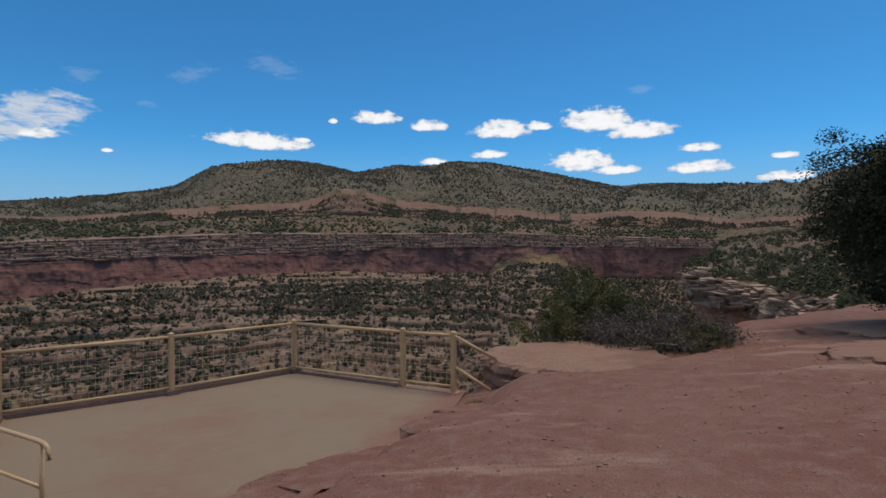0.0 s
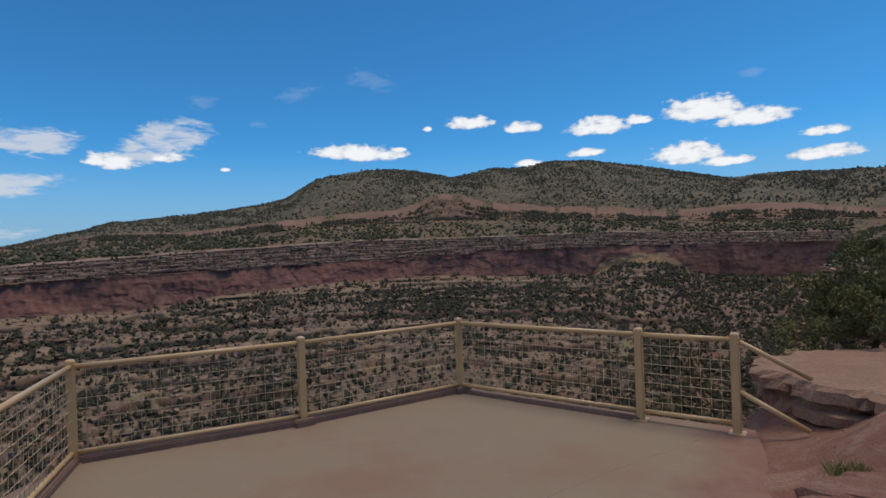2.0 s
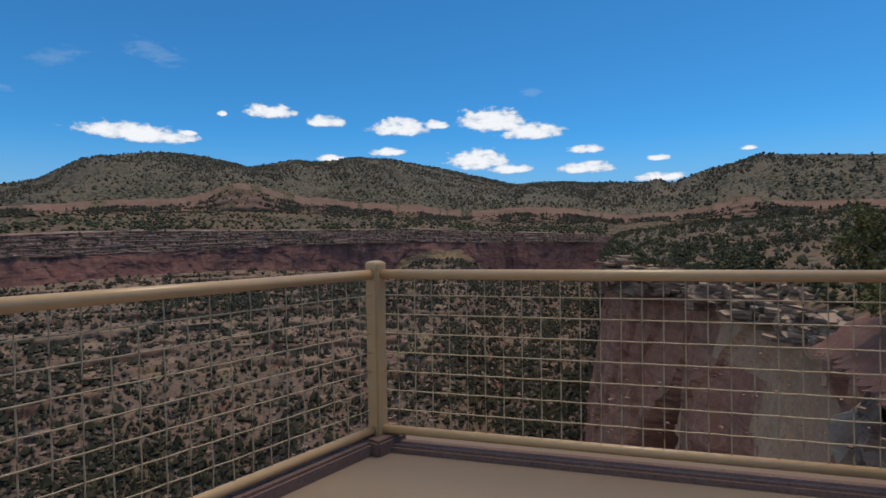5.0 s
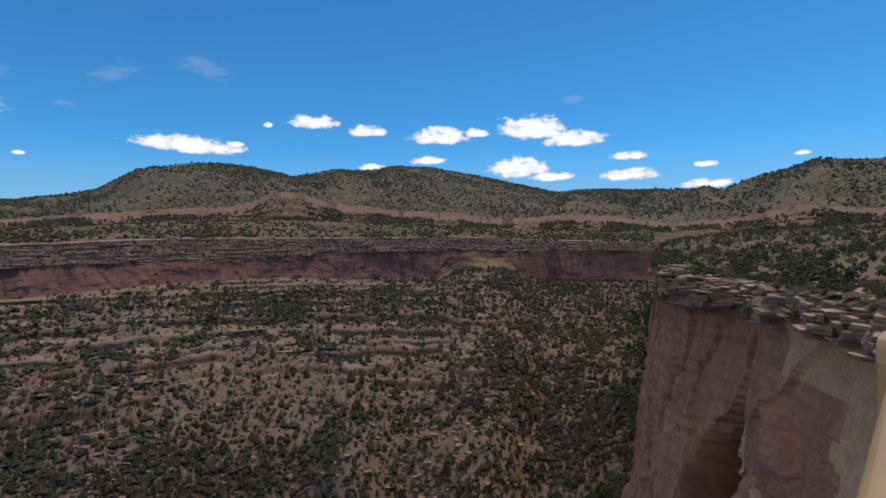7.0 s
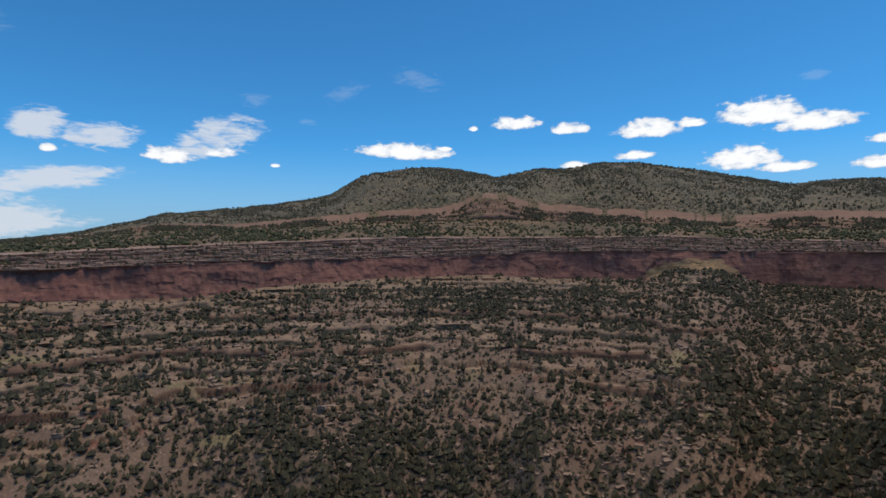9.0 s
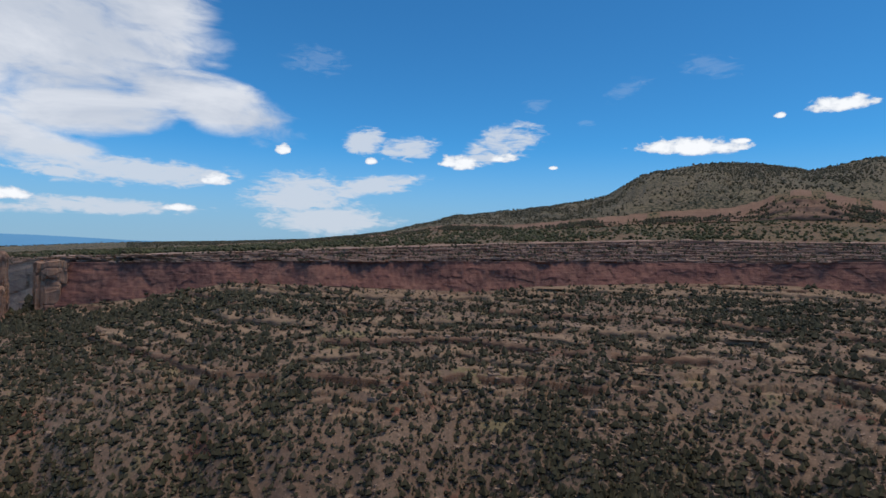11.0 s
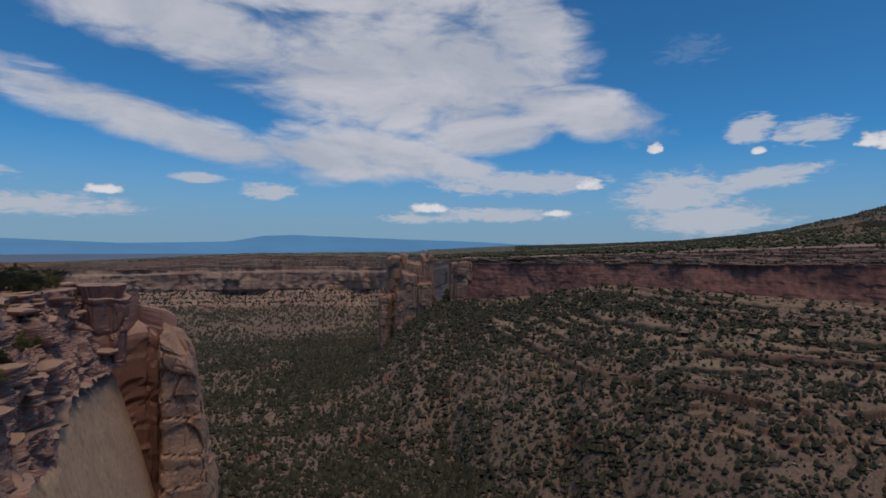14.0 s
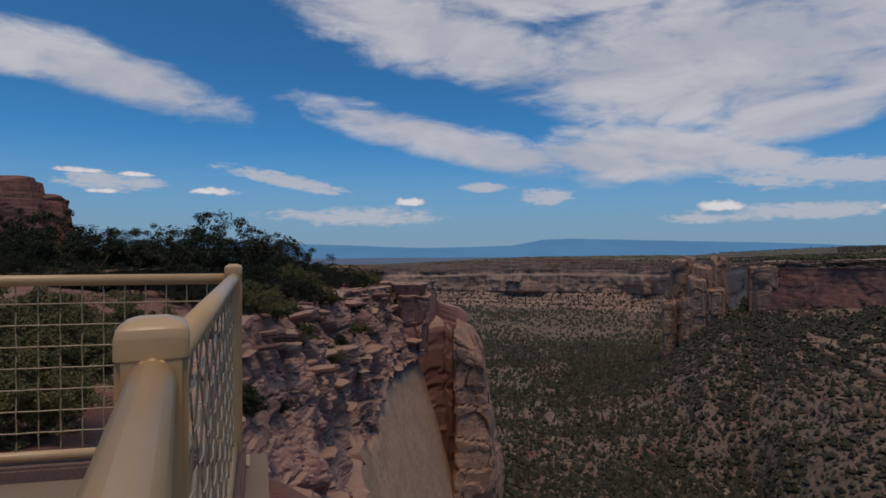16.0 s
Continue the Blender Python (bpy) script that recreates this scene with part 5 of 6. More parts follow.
def layered_rock(name, outline, z_top, thick, seed, label, slope=(0.0, 0.0), undercut=0.25, hollow=False, material="red_ledge"):
    """A ledge of rock with a ragged outline, layered broken edges and an undercut foot."""
    r = np.random.default_rng(seed)
    P = np.array(outline + outline[:1], float)
    d = np.concatenate([[0], np.cumsum(np.hypot(*np.diff(P, axis=0).T))])
    t = np.arange(0, d[-1], 0.06)
    x, y = np.interp(t, d, P[:, 0]), np.interp(t, d, P[:, 1])
    k = np.array([1, 2, 3, 2, 1]) / 9
    x, y = (np.convolve(np.concatenate([q[-2:], q, q[:2]]), k, mode="valid") for q in (x, y))
    cx, cy = x.mean(), y.mean()
    n, V, F = len(t), [], []
    dx, dy = x - cx, y - cy
    ln = np.hypot(dx, dy)
    levels = [(-undercut, -1.0), (-undercut * 0.8, -0.72), (-0.02, -0.66), (0.0, -0.42), (-0.10, -0.38), (-0.08, -0.28), (0.03, -0.25), (0.02, -0.07), (-0.05, 0.0), (-0.30, 0.025)]
    if hollow:
        levels = [(-0.35, -1.0), (-0.75, -0.85), (-0.95, -0.60), (-0.50, -0.50), (-0.10, -0.47), (0.02, -0.43), (0.03, -0.30), (-0.07, -0.27), (-0.06, -0.21), (0.03, -0.18), (0.02, -0.05), (-0.05, 0.0), (-0.30, 0.02)]
    for j, (o, h) in enumerate(levels):
        w = 0.09 * fbm(x * 2.3, y * 2.3, j * 1.7 + seed, 3) + 0.06 * fbm(x * 7, y * 7, j * 2.3 + seed, 2)
        blk, gap = crags(np.stack([x, y, np.full_like(x, z_top + h * thick)], -1), (0.8, 0.8, 0.3), seed)
        w = w + 0.2 * blk - 0.12 * np.exp(-(gap / 0.06) ** 2)
        f = np.clip(1 + (o + w) / ln, 0.1, 2)
        px, py = cx + dx * f, cy + dy * f
        pz_ = z_top + h * thick + slope[0] * (px - cx) + slope[1] * (py - cy) + 0.03 * fbm(px * 1.5, py * 1.5, seed + j, 3)
        V += list(zip(px, py, pz_))
    m = len(levels)
    for q in range(5):
        f = (0.6, 0.42, 0.26, 0.12, 0.02)[q]
        px, py = cx + dx * f, cy + dy * f
        V += list(zip(px, py, z_top + 0.03 * thick + slope[0] * (px - cx) + slope[1] * (py - cy) + 0.045 * fbm(px * 1.2, py * 1.2, seed, 4)))
    rows = m + 5
    cut_row = 5 if hollow else 4
    root = tagged(new(name), label, "rock")
    for nm, first, last in (("lower_bed", 0, cut_row), ("upper_bed", cut_row, rows - 1)):
        W = [tuple(map(float, v)) for v in V[first * n:(last + 1) * n]]
        F = []
        for q in range(last - first):
            for i in range(n):
                j = (i + 1) % n
                F.append((q * n + i, q * n + j, (q + 1) * n + j, (q + 1) * n + i))
        if nm == "upper_bed":
            F.append(tuple(range((last - first) * n, (last - first + 1) * n)))
        mesh_object(nm, W, F, [M[material]], parent=root)
    return root


layered_rock("rock_ledge", [(0.72, 10.75), (0.95, 9.95), (1.45, 9.35), (2.3, 8.95), (3.4, 9.0), (4.3, 10.0), (4.2, 11.4), (3.0, 12.2), (1.8, 12.3), (1.0, 11.7)], 0.56, 0.95, 3, "broad overhanging tan sandstone ledge beside the fence", (0.03, -0.02), 0.25, True, "shelf")
layered_rock("rock_ledge", [(-0.12, 7.5), (0.45, 7.95), (1.3, 7.8), (2.1, 7.0), (1.5, 6.0), (0.3, 6.1), (-0.3, 6.8)], 0.47, 0.5, 9, "low pink sandstone ledge at the platform edge", (0.06, -0.06), 0.2, False, "ground")
layered_rock("rock_ledge", [(-1.55, 4.85), (-1.0, 5.6), (-0.3, 5.9), (0.4, 5.2), (0.1, 4.2), (-1.0, 3.9), (-1.55, 4.3)], 0.63, 0.6, 15, "low red rock shelf beside the concrete steps", (0.08, -0.08), 0.2, False, "ground")
layered_rock("rock_ledge", [(7.6, 12.2), (8.6, 12.6), (10.5, 12.0), (11.5, 10.2), (10.2, 9.2), (8.8, 9.6), (8.0, 10.8)], 0.98, 0.5, 21, "flat pink sandstone ledge under the juniper", (0.03, -0.04), 0.25, False, "shelf")
layered_rock("rock_ledge", [(5.9, 8.3), (6.3, 9.2), (7.0, 9.8), (8.3, 9.7), (9.0, 8.6), (8.2, 7.5), (6.6, 7.5)], 1.10, 0.45, 27, "low layered pink ledge in the red gravel", (0.07, -0.07), 0.25, False, "weathered")


# ---- plants ----
rng = np.random.default_rng(7)


def ico(sub):
    bm = bmesh.new()
    bmesh.ops.create_icosphere(bm, subdivisions=sub, radius=1.0)
    v = np.array([x.co[:] for x in bm.verts])
    f = np.array([[x.index for x in q.verts] for q in bm.faces])
    bm.free()
    return v, f


ICO = ico(1)


def lump_template(n, squash, spread):
    """A shrub of n ragged lumps, about 1 high and 1.1 wide, standing on z = 0."""
    V, F, k = [], [], 0
    for i in range(n):
        v = ICO[0] * rng.uniform(0.6, 1.3, (len(ICO[0]), 1))
        size = rng.uniform(0.20, 0.34) if n > 1 else 0.5
        c = np.array([rng.normal(0, spread), rng.normal(0, spread), rng.uniform(0.2, 0.75)]) if n > 1 else np.array([0, 0, 0.4])
        V.append(v * size * np.array([1, 1, squash]) + c)
        F.append(ICO[1] + k)
        k += len(v)
    V = np.concatenate(V)
    V[:, 2] -= V[:, 2].min() + 0.06
    return V, np.concatenate(F)


def scatter(name, points, sizes, templates, material, label, category, flatten=(0.75, 1.1), angle=None, stretch=(1.0, 1.0)):
    """Many small plants or stones of one kind as one mesh."""
    VV, FF, k = [], [], 0
    pick = rng.integers(0, len(templates), len(points))
    for t, (v, f) in enumerate(templates):
        p, sz = points[pick == t], sizes[pick == t]
        if not len(p):
            continue
        a = rng.uniform(0, 2 * np.pi, len(p)) if angle is None else angle[pick == t]
        c, d = np.cos(a)[:, None], np.sin(a)[:, None]
        h = rng.uniform(*flatten, len(p))[:, None]
        x, y, z = v[None, :, 0] * stretch[0], v[None, :, 1] * stretch[1], v[None, :, 2]
        W = np.stack([(x * c - y * d) * sz[:, None], (x * d + y * c) * sz[:, None], z * sz[:, None] * h], -1) + p[:, None, :]
        VV.append(W.reshape(-1, 3))
        FF.append((f[None] + (np.arange(len(p)) * len(v))[:, None, None] + k).reshape(-1, f.shape[1]))
        k += W.shape[0] * W.shape[1]
    ob = mesh_object(name, np.concatenate(VV), np.concatenate(FF), [material])
    return tagged(ob, label, category, kind="stuff")


def on_grid(az, R, Z, n, weight=None):
    """n random places on a sheet given by azimuths and by rows of radius and height."""
    if weight is None:
        weight = np.ones(R.shape)
    area = np.abs(np.gradient(R, axis=1)) * R * np.gradient(az)[:, None]
    w = np.clip(area * weight, 0, None)[:-1, :-1].ravel()
    pick = rng.choice(len(w), n, p=w / w.sum())
    i, j = np.unravel_index(pick, (R.shape[0] - 1, R.shape[1] - 1))
    a, b = rng.uniform(0, 1, n), rng.uniform(0, 1, n)
    r = R[i, j] * (1 - a) * (1 - b) + R[i + 1, j] * a * (1 - b) + R[i, j + 1] * (1 - a) * b + R[i + 1, j + 1] * a * b
    z = Z[i, j] * (1 - a) * (1 - b) + Z[i + 1, j] * a * (1 - b) + Z[i, j + 1] * (1 - a) * b + Z[i + 1, j + 1] * a * b
    return polar(az[i] + a * (az[i + 1] - az[i]), r, z)


BUSHES = [lump_template(2, 0.9, 0.20) for _ in range(9)]
DOTS = [lump_template(1, 0.85, 0.0) for _ in range(5)]


def tuft_template():
    V = np.array([(1, 0, 0.3), (0, 1, 0.3), (-1, 0, 0.3), (0, -1, 0.3), (0, 0, 0.95), (0, 0, -0.1)], float) * np.array([0.5, 0.5, 1.0])
    V = V * rng.uniform(0.65, 1.3, (6, 1)) + rng.normal(0, 0.06, (6, 3))
    return V, np.array([(0, 1, 4), (1, 2, 4), (2, 3, 4), (3, 0, 4), (1, 0, 5), (2, 1, 5), (3, 2, 5), (0, 3, 5)])


TUFTS = [tuft_template() for _ in range(10)]


def ragged_template(n):
    """A juniper of many small pointed sprays, about 1 high and wide."""
    V, F, k = [], [], 0
    for i in range(n):
        v, f = tuft_template()
        d = rng.normal(0, 1, 3)
        d /= np.linalg.norm(d)
        c = d * rng.uniform(0.2, 0.42) * np.array([1.1, 1.1, 0.9]) + np.array([0, 0, 0.45])
        V.append(v * rng.uniform(0.13, 0.27) + c)
        F.append(f + k)
        k += len(v)
    return np.concatenate(V), np.concatenate(F)


RAGGED = [ragged_template(34) for _ in range(6)]

R, Z, rise, BARE = TAL
xy = polar(np.repeat(AZ[:, None], R.shape[1], 1), R, Z)
seen = ((AZ > -24) & (AZ < 118))[:, None]
grow = np.clip(0.75 + 1.2 * fbm(xy[..., 0] * 0.012, xy[..., 1] * 0.012, 31.0, 4) + 1.3 * fbm(xy[..., 0] * 0.055, xy[..., 1] * 0.055, 8.0, 3), 0.4, 3) * np.where(BARE, 0.28, 1.0) * seen * np.where(R > 600, 0.35, 1.0) * (1 + 1.1 * smooth(AZ, 52, 76) + 0.6 * np.exp(-((AZ - 38) / 15.0) ** 2) + 0.5 * smooth(AZ, -6, -12))[:, None]
n = 5000
scatter("shrubs", on_grid(AZ, R, Z, n, grow), rng.gamma(5, 0.42, n).clip(1.0, 4.2), BUSHES, M["scrub"], "dark green desert shrubs scattered over the canyon slopes", "shrubs")
n = 56000
scatter("small_shrubs", on_grid(AZ, R, Z, n, grow * (R < 560) * (1 + 3.0 * smooth(R, 290, 190))), rng.gamma(4, 0.45, n).clip(0.7, 3.4), TUFTS, M["scrub"], "small dark shrubs dotted over the talus", "shrubs")
n = 34000
scatter("low_scrub", on_grid(AZ, R, Z, n, grow * (R < 520) * (1 + 2.0 * smooth(R, 300, 190))), rng.gamma(4, 0.27, n).clip(0.45, 2.2), TUFTS, M["scrub_pale"], "low grey-green scrub on the talus", "shrubs")
n = 5000
scatter("far_shrubs", on_grid(AZ, R, Z, n, ((AZ > 84) & (AZ < 118))[:, None] * (R > 470) * (0.35 + np.clip(grow, 0, 3))), rng.uniform(1.6, 4.0, n), TUFTS, M["scrub_pale"], "grey-green shrubs on the slope below the far wall", "shrubs")
n = 1800
scatter("wall_shrubs", on_grid(AZ, Rf[:, :18], Zf[:, :18], n, ((AZ > 84) & (AZ < 118))[:, None] * np.ones((nA, 18))), rng.uniform(1.4, 3.4, n), TUFTS, M["scrub"], "dark shrubs on the stepped foot of the far wall", "shrubs")
upper = (0.25 + grow) * smooth(rise, 0.35, 0.55) * np.where(BARE, 0.1, 1.0) * np.exp(-((TFRAC - 0.78) / 0.16) ** 2) * (AZ < 90)[:, None] * seen
n = 3400
scatter("junipers", on_grid(AZ, R, Z, n, upper), rng.uniform(2.0, 4.4, n), BUSHES, M["scrub"], "dark junipers on the benches below the cliff", "trees")
R, Z = MES
grow = ((AZ > -24) & (AZ < 112))[:, None] * np.clip(0.6 + fbm(R * 0.01, AZ[:, None] * 0.3, 2.0, 3), 0.1, 2)
n = 8000
scatter("mesa_junipers", on_grid(AZ, R, Z, n, grow * np.where(R > 800, 0.4, 1.0) * (1 + 1.5 * smooth(R - r_rim[:, None], 160, 20))), rng.uniform(1.3, 3.6, n), DOTS, M["mesa_foliage"], "junipers crowding the flat mesa top", "trees")
R, Z = LED
n = 3000
scatter("ledge_shrubs", on_grid(AZ, R, Z, n, ((AZ > -24) & (AZ < 100))[:, None] * np.ones(R.shape)), rng.uniform(0.9, 2.6, n), TUFTS, M["scrub"], "small dark shrubs rooted on the ledges", "shrubs")
R, Z = HIL
grow = ((AZ > -46) & (AZ < 75))[:, None] * np.clip(0.5 + fbm(AZ[:, None] * 0.35 + 0 * R, R * 0.01, 5.0, 3), 0.05, 2)
n = 15000
scatter("hill_trees", on_grid(AZ, R, Z, n, grow), rng.gamma(5, 0.5, n).clip(1.2, 4.6), TUFTS, M["scrub"], "scattered dark junipers over the hills", "trees")
scatter("hill_scrub", on_grid(AZ, R, Z, n, grow), rng.gamma(5, 0.5, n).clip(1.2, 4.6), TUFTS, M["scrub_pale"], "grey-green scrub over the hills", "shrubs")
R, Z = Rp, z_pl + (z_ph - z_pl) * np.linspace(0.05, 1, 14)[None, :]
n = 6000
scatter("step_shrubs", on_grid(AZ, R, Z, n, ((AZ > -46) & (AZ < 60))[:, None] * np.clip(fbm(AZ[:, None] * 0.5 + 0 * R, 0.0, 5.0, 3) + 0.4, 0.05, 2)), rng.uniform(1.4, 3.4, n), TUFTS, M["scrub"], "dark shrubs on the pink rock step", "shrubs")
R, Z = HIL
n = 900
crest = np.zeros(R.shape)
crest[:, -3:] = 1
scatter("crest_trees", on_grid(AZ, R, Z, n, crest * ((AZ > -46) & (AZ < 85))[:, None]), rng.uniform(2.2, 5.0, n), DOTS, M["scrub"], "junipers along the skyline", "trees")
a_e, R, Z = EAST
grow = ((a_e > -52) & (a_e < -22.8))[:, None] * np.where(R < 135, 0.8, 1.0) * np.clip(0.7 + fbm(R * 0.03, a_e[:, None] * 0.3, 2.0, 3), 0.1, 2)
n = 1350
scatter("headland_junipers", on_grid(a_e, R, Z, n, grow * (1 + 3.0 * smooth(R, 230, 140))), rng.uniform(0.9, 3.3, n), RAGGED, M["mesa_foliage"], "junipers and shrubs on the headland", "trees")

n = 3000
scatter("headland_scrub", on_grid(a_e, R, Z, n, grow * (1 + 3.0 * smooth(R, 230, 120))), rng.uniform(0.4, 1.4, n), TUFTS, M["scrub_pale"], "low grey-green scrub on the headland", "shrubs")

# ---- broken ledges on the slopes ----


def block_template():
    V = np.array([(x, y, z) for z in (-0.5, 0.0, 0.5) for x, y in ((-1, -1), (-0.3, -1.15), (0.45, -0.95), (1, -1), (1.05, 0.2), (1, 1), (0, 1.1), (-1, 1))], float)
    V = V * np.array([0.5, 0.5, 1.0]) + rng.uniform(-0.10, 0.10, V.shape)
    V[8:16, :2] *= 1.08
    F = [(q * 8 + i, q * 8 + (i + 1) % 8, (q + 1) * 8 + (i + 1) % 8, (q + 1) * 8 + i) for q in (0, 1) for i in range(8)]
    T = []
    for f in F:
        T += [(f[0], f[1], f[2]), (f[0], f[2], f[3])]
    for i in range(1, 7):
        T += [(0, i + 1, i), (16, 16 + i, 17 + i)]
    return V, np.array(T)


BLOCKS = [block_template() for _ in range(8)]
R, Z, rise, BARE = TAL
line = np.exp(-((TFRAC - 0.84) / 0.06) ** 2) * smooth(rise, 0.2, 0.4) * np.clip(0.2 + fbm(xy[..., 0] * 0.018, xy[..., 1] * 0.018, 13.0, 3), 0, 1) * ((AZ > -22) & (AZ < 84))[:, None]
n = 160
p = on_grid(AZ, R, Z, n, line)
ang = np.arctan2(-(p[:, 0] - C0[0]), p[:, 1] - C0[1]) + rng.normal(0, 0.07, n)
scatter("ledge_blocks", p + np.array([0, 0, 0.05]), rng.gamma(3.0, 0.5, n).clip(0.6, 2.6), BLOCKS, M["bench"], "tan broken ledge blocks along the benches", "rocks", (0.11, 0.22), ang, (6.0, 1.7))
R, Z = LED
n = 2600
p = on_grid(AZ, R, Z, n, ((AZ > -24) & (AZ < 84))[:, None] * np.ones(R.shape))
ang = np.arctan2(-(p[:, 0] - C0[0]), p[:, 1] - C0[1]) + rng.normal(0, 0.2, n)
scatter("rim_blocks", p, rng.gamma(3.0, 0.42, n).clip(0.5, 2.8), BLOCKS, M["rim_top"], "layered reddish ledge blocks below the far rim", "rocks", (0.35, 0.6), ang, (3.4, 1.3))

# ---- loose stones ----


def chip_template():
    v = np.array([(-1, -1, 0), (1, -1, 0), (1, 1, 0), (-1, 1, 0), (-1, -1, 1), (1, -1, 1), (1, 1, 1), (-1, 1, 1)], float) * np.array([0.5, rng.uniform(0.3, 0.5), 0.35]) + rng.uniform(-0.14, 0.14, (8, 3))
    v[:, 2] -= 0.1
    return v, np.array([(4, 5, 6), (4, 6, 7), (0, 1, 5), (0, 5, 4), (1, 2, 6), (1, 6, 5), (2, 3, 7), (2, 7, 6), (3, 0, 4), (3, 4, 7)])


CHIPS = [chip_template() for _ in range(10)]
R, Z, rise, BARE = TAL
n = 15000
scatter("talus_stones", on_grid(AZ, R, Z, n, ((AZ > -24) & (AZ < 100))[:, None] * (1 - 0.7 * smooth(AZ, 45, 70))[:, None] * (R < 480) * np.clip(0.5 + fbm(xy[..., 0] * 0.02, xy[..., 1] * 0.02, 4.0, 3), 0, 2)), rng.gamma(2.2, 0.42, n).clip(0.35, 3.2), CHIPS, M["stone"], "pale fallen blocks strewn over the talus", "stones")


def slab_mesh(seed):
    """A broken slab about 2 across and 0.5 thick: angular outline, two beds, split edges."""
    r = np.random.default_rng(seed)
    n = 9
    a = np.sort(np.linspace(0, 2 * np.pi, n, endpoint=False) + r.uniform(-0.3, 0.3, n))
    rad = 0.95 / np.maximum(np.abs(np.cos(a)), np.abs(np.sin(a))) ** 0.9 * r.uniform(0.7, 1.1, n)
    V, F = [], []
    for k, z in ((0.9, -0.25), (0.97, -0.03), (0.86, -0.02), (0.88, 0.02), (1.0, 0.03), (0.99, 0.22), (0.93, 0.25)):
        wob = r.uniform(-0.05, 0.05, n)
        V += [(rad[i] * (k + wob[i]) * math.cos(a[i]), rad[i] * (k + wob[i]) * math.sin(a[i]) * 0.75, z + r.uniform(-0.015, 0.015)) for i in range(n)]
    rows = len(V) // n
    for q in range(rows - 1):
        for i in range(n):
            j = (i + 1) % n
            F.append((q * n + i, q * n + j, (q + 1) * n + j, (q + 1) * n + i))
    F += [tuple(range(n))[::-1], tuple(range((rows - 1) * n, rows * n))]
    me = bpy.data.meshes.new("rock_slab")
    me.from_pydata(V, [], F)
    me.update()
    return me


SLABS = [slab_mesh(40 + i) for i in range(7)]
TAN_SLABS = [slab_mesh(60 + i) for i in range(7)]
for me in SLABS:
    me.materials.append(M["near_rock"])
for me in TAN_SLABS:
    me.materials.append(M["rim_ledge"])


def slab(x, y, z, size, thick, turn, tilt=(0, 0), which=0, group="", label="flat weathered sandstone slab on the rim", kit=None):
    ob = new("rock_slab", (kit or SLABS)[which % len(SLABS)])
    ob.location, ob.rotation_euler, ob.scale = (x, y, z), (tilt[0], tilt[1], turn), (size, size, thick)
    return tagged(ob, label, "rock", group)


s, Q, N = RIM_E


def station_e(az, r):
    p = polar(np.array(az), np.array(float(r)), np.array(0.0))
    return float(RIM_E[0][np.argmin(np.hypot(RIM_E[1][:, 0] - p[0], RIM_E[1][:, 1] - p[1]))])


at = station_e(-24.2, 135)
while at < station_e(-56.0, 28):
    k = int(np.argmin(np.abs(s - at)))
    grow_k = float(np.interp(np.hypot(Q[k, 0] - C0[0], Q[k, 1] - C0[1]), [30, 60, 110], [0.45, 0.75, 1.0]))
    z = Q[k, 2] + rng.uniform(0.0, 0.6) * grow_k + 1.5 * max(0.0, 1 - abs(at - station_e(-24.9, 116)) / 7.0)
    for level in range(int(rng.integers(5, 9))):
        thick = rng.choice([0.25, 0.4, 0.6, 1.0]) * rng.uniform(0.8, 1.2) * grow_k
        size = rng.uniform(0.9, 3.0) * grow_k
        out_ = rng.uniform(-1.6, 0.1) * grow_k + 0.25 * level * grow_k - 0.9
        p = Q[k, :2] + N[k] * out_
        slab(p[0], p[1], z - thick / 2, size, thick * 2, math.atan2(N[k, 1], N[k, 0]) + math.pi / 2 + rng.normal(0, 0.3), (rng.normal(0, 0.06), rng.normal(0, 0.06)), int(rng.integers(0, 7)), "slabs on the headland rim", "flat weathered sandstone slab on the rim", TAN_SLABS)
        z -= thick * 0.93
    at += rng.uniform(1.7, 3.6) * grow_k
a_e, R, Z = EAST
edge_zone = ((a_e > -44) & (a_e < -23.8))[:, None] * smooth(R - R[:, :1], 22, 6) * smooth(R - R[:, :1], 2.5, 4.5)
n = 2600
scatter("rim_rubble", on_grid(a_e, R, Z, n, edge_zone * np.clip(100.0 / R, 0.5, 3)) + np.array([0, 0, 0.05]), rng.gamma(2.0, 0.35, n).clip(0.25, 2.2), CHIPS, M["rim_ledge"], "broken tan stones and plates along the headland rim", "stones", (0.5, 0.9))
n = 700
scatter("rim_scrub", on_grid(a_e, R, Z, n, edge_zone * np.clip(100.0 / R, 0.5, 3)), rng.uniform(0.35, 1.3, n), RAGGED, M["mesa_foliage"], "small green shrubs between the rim slabs", "shrubs")
s, Q, N, ledge_p = WEST
for i in range(80):
    k = int(np.searchsorted(s, (rng.uniform(12, 26), rng.uniform(20, 45), rng.uniform(40, 74))[i % 3]))
    j = int(rng.integers(34, 64)) if i % 2 else int(rng.integers(40, 150))
    p = ledge_p[k, j]
    size = rng.uniform(0.3, 0.8) * (0.6 + s[k] / 60)
    slab(p[0], p[1], p[2] + 0.06 * size, size, rng.uniform(0.3, 0.75) * size, math.atan2(N[k, 1], N[k, 0]) + rng.normal(0, 0.6), (rng.normal(0.04, 0.12), rng.normal(0, 0.12)), i, "slabs on the west ledges", "pinkish sandstone slab lying on stepped ledges")


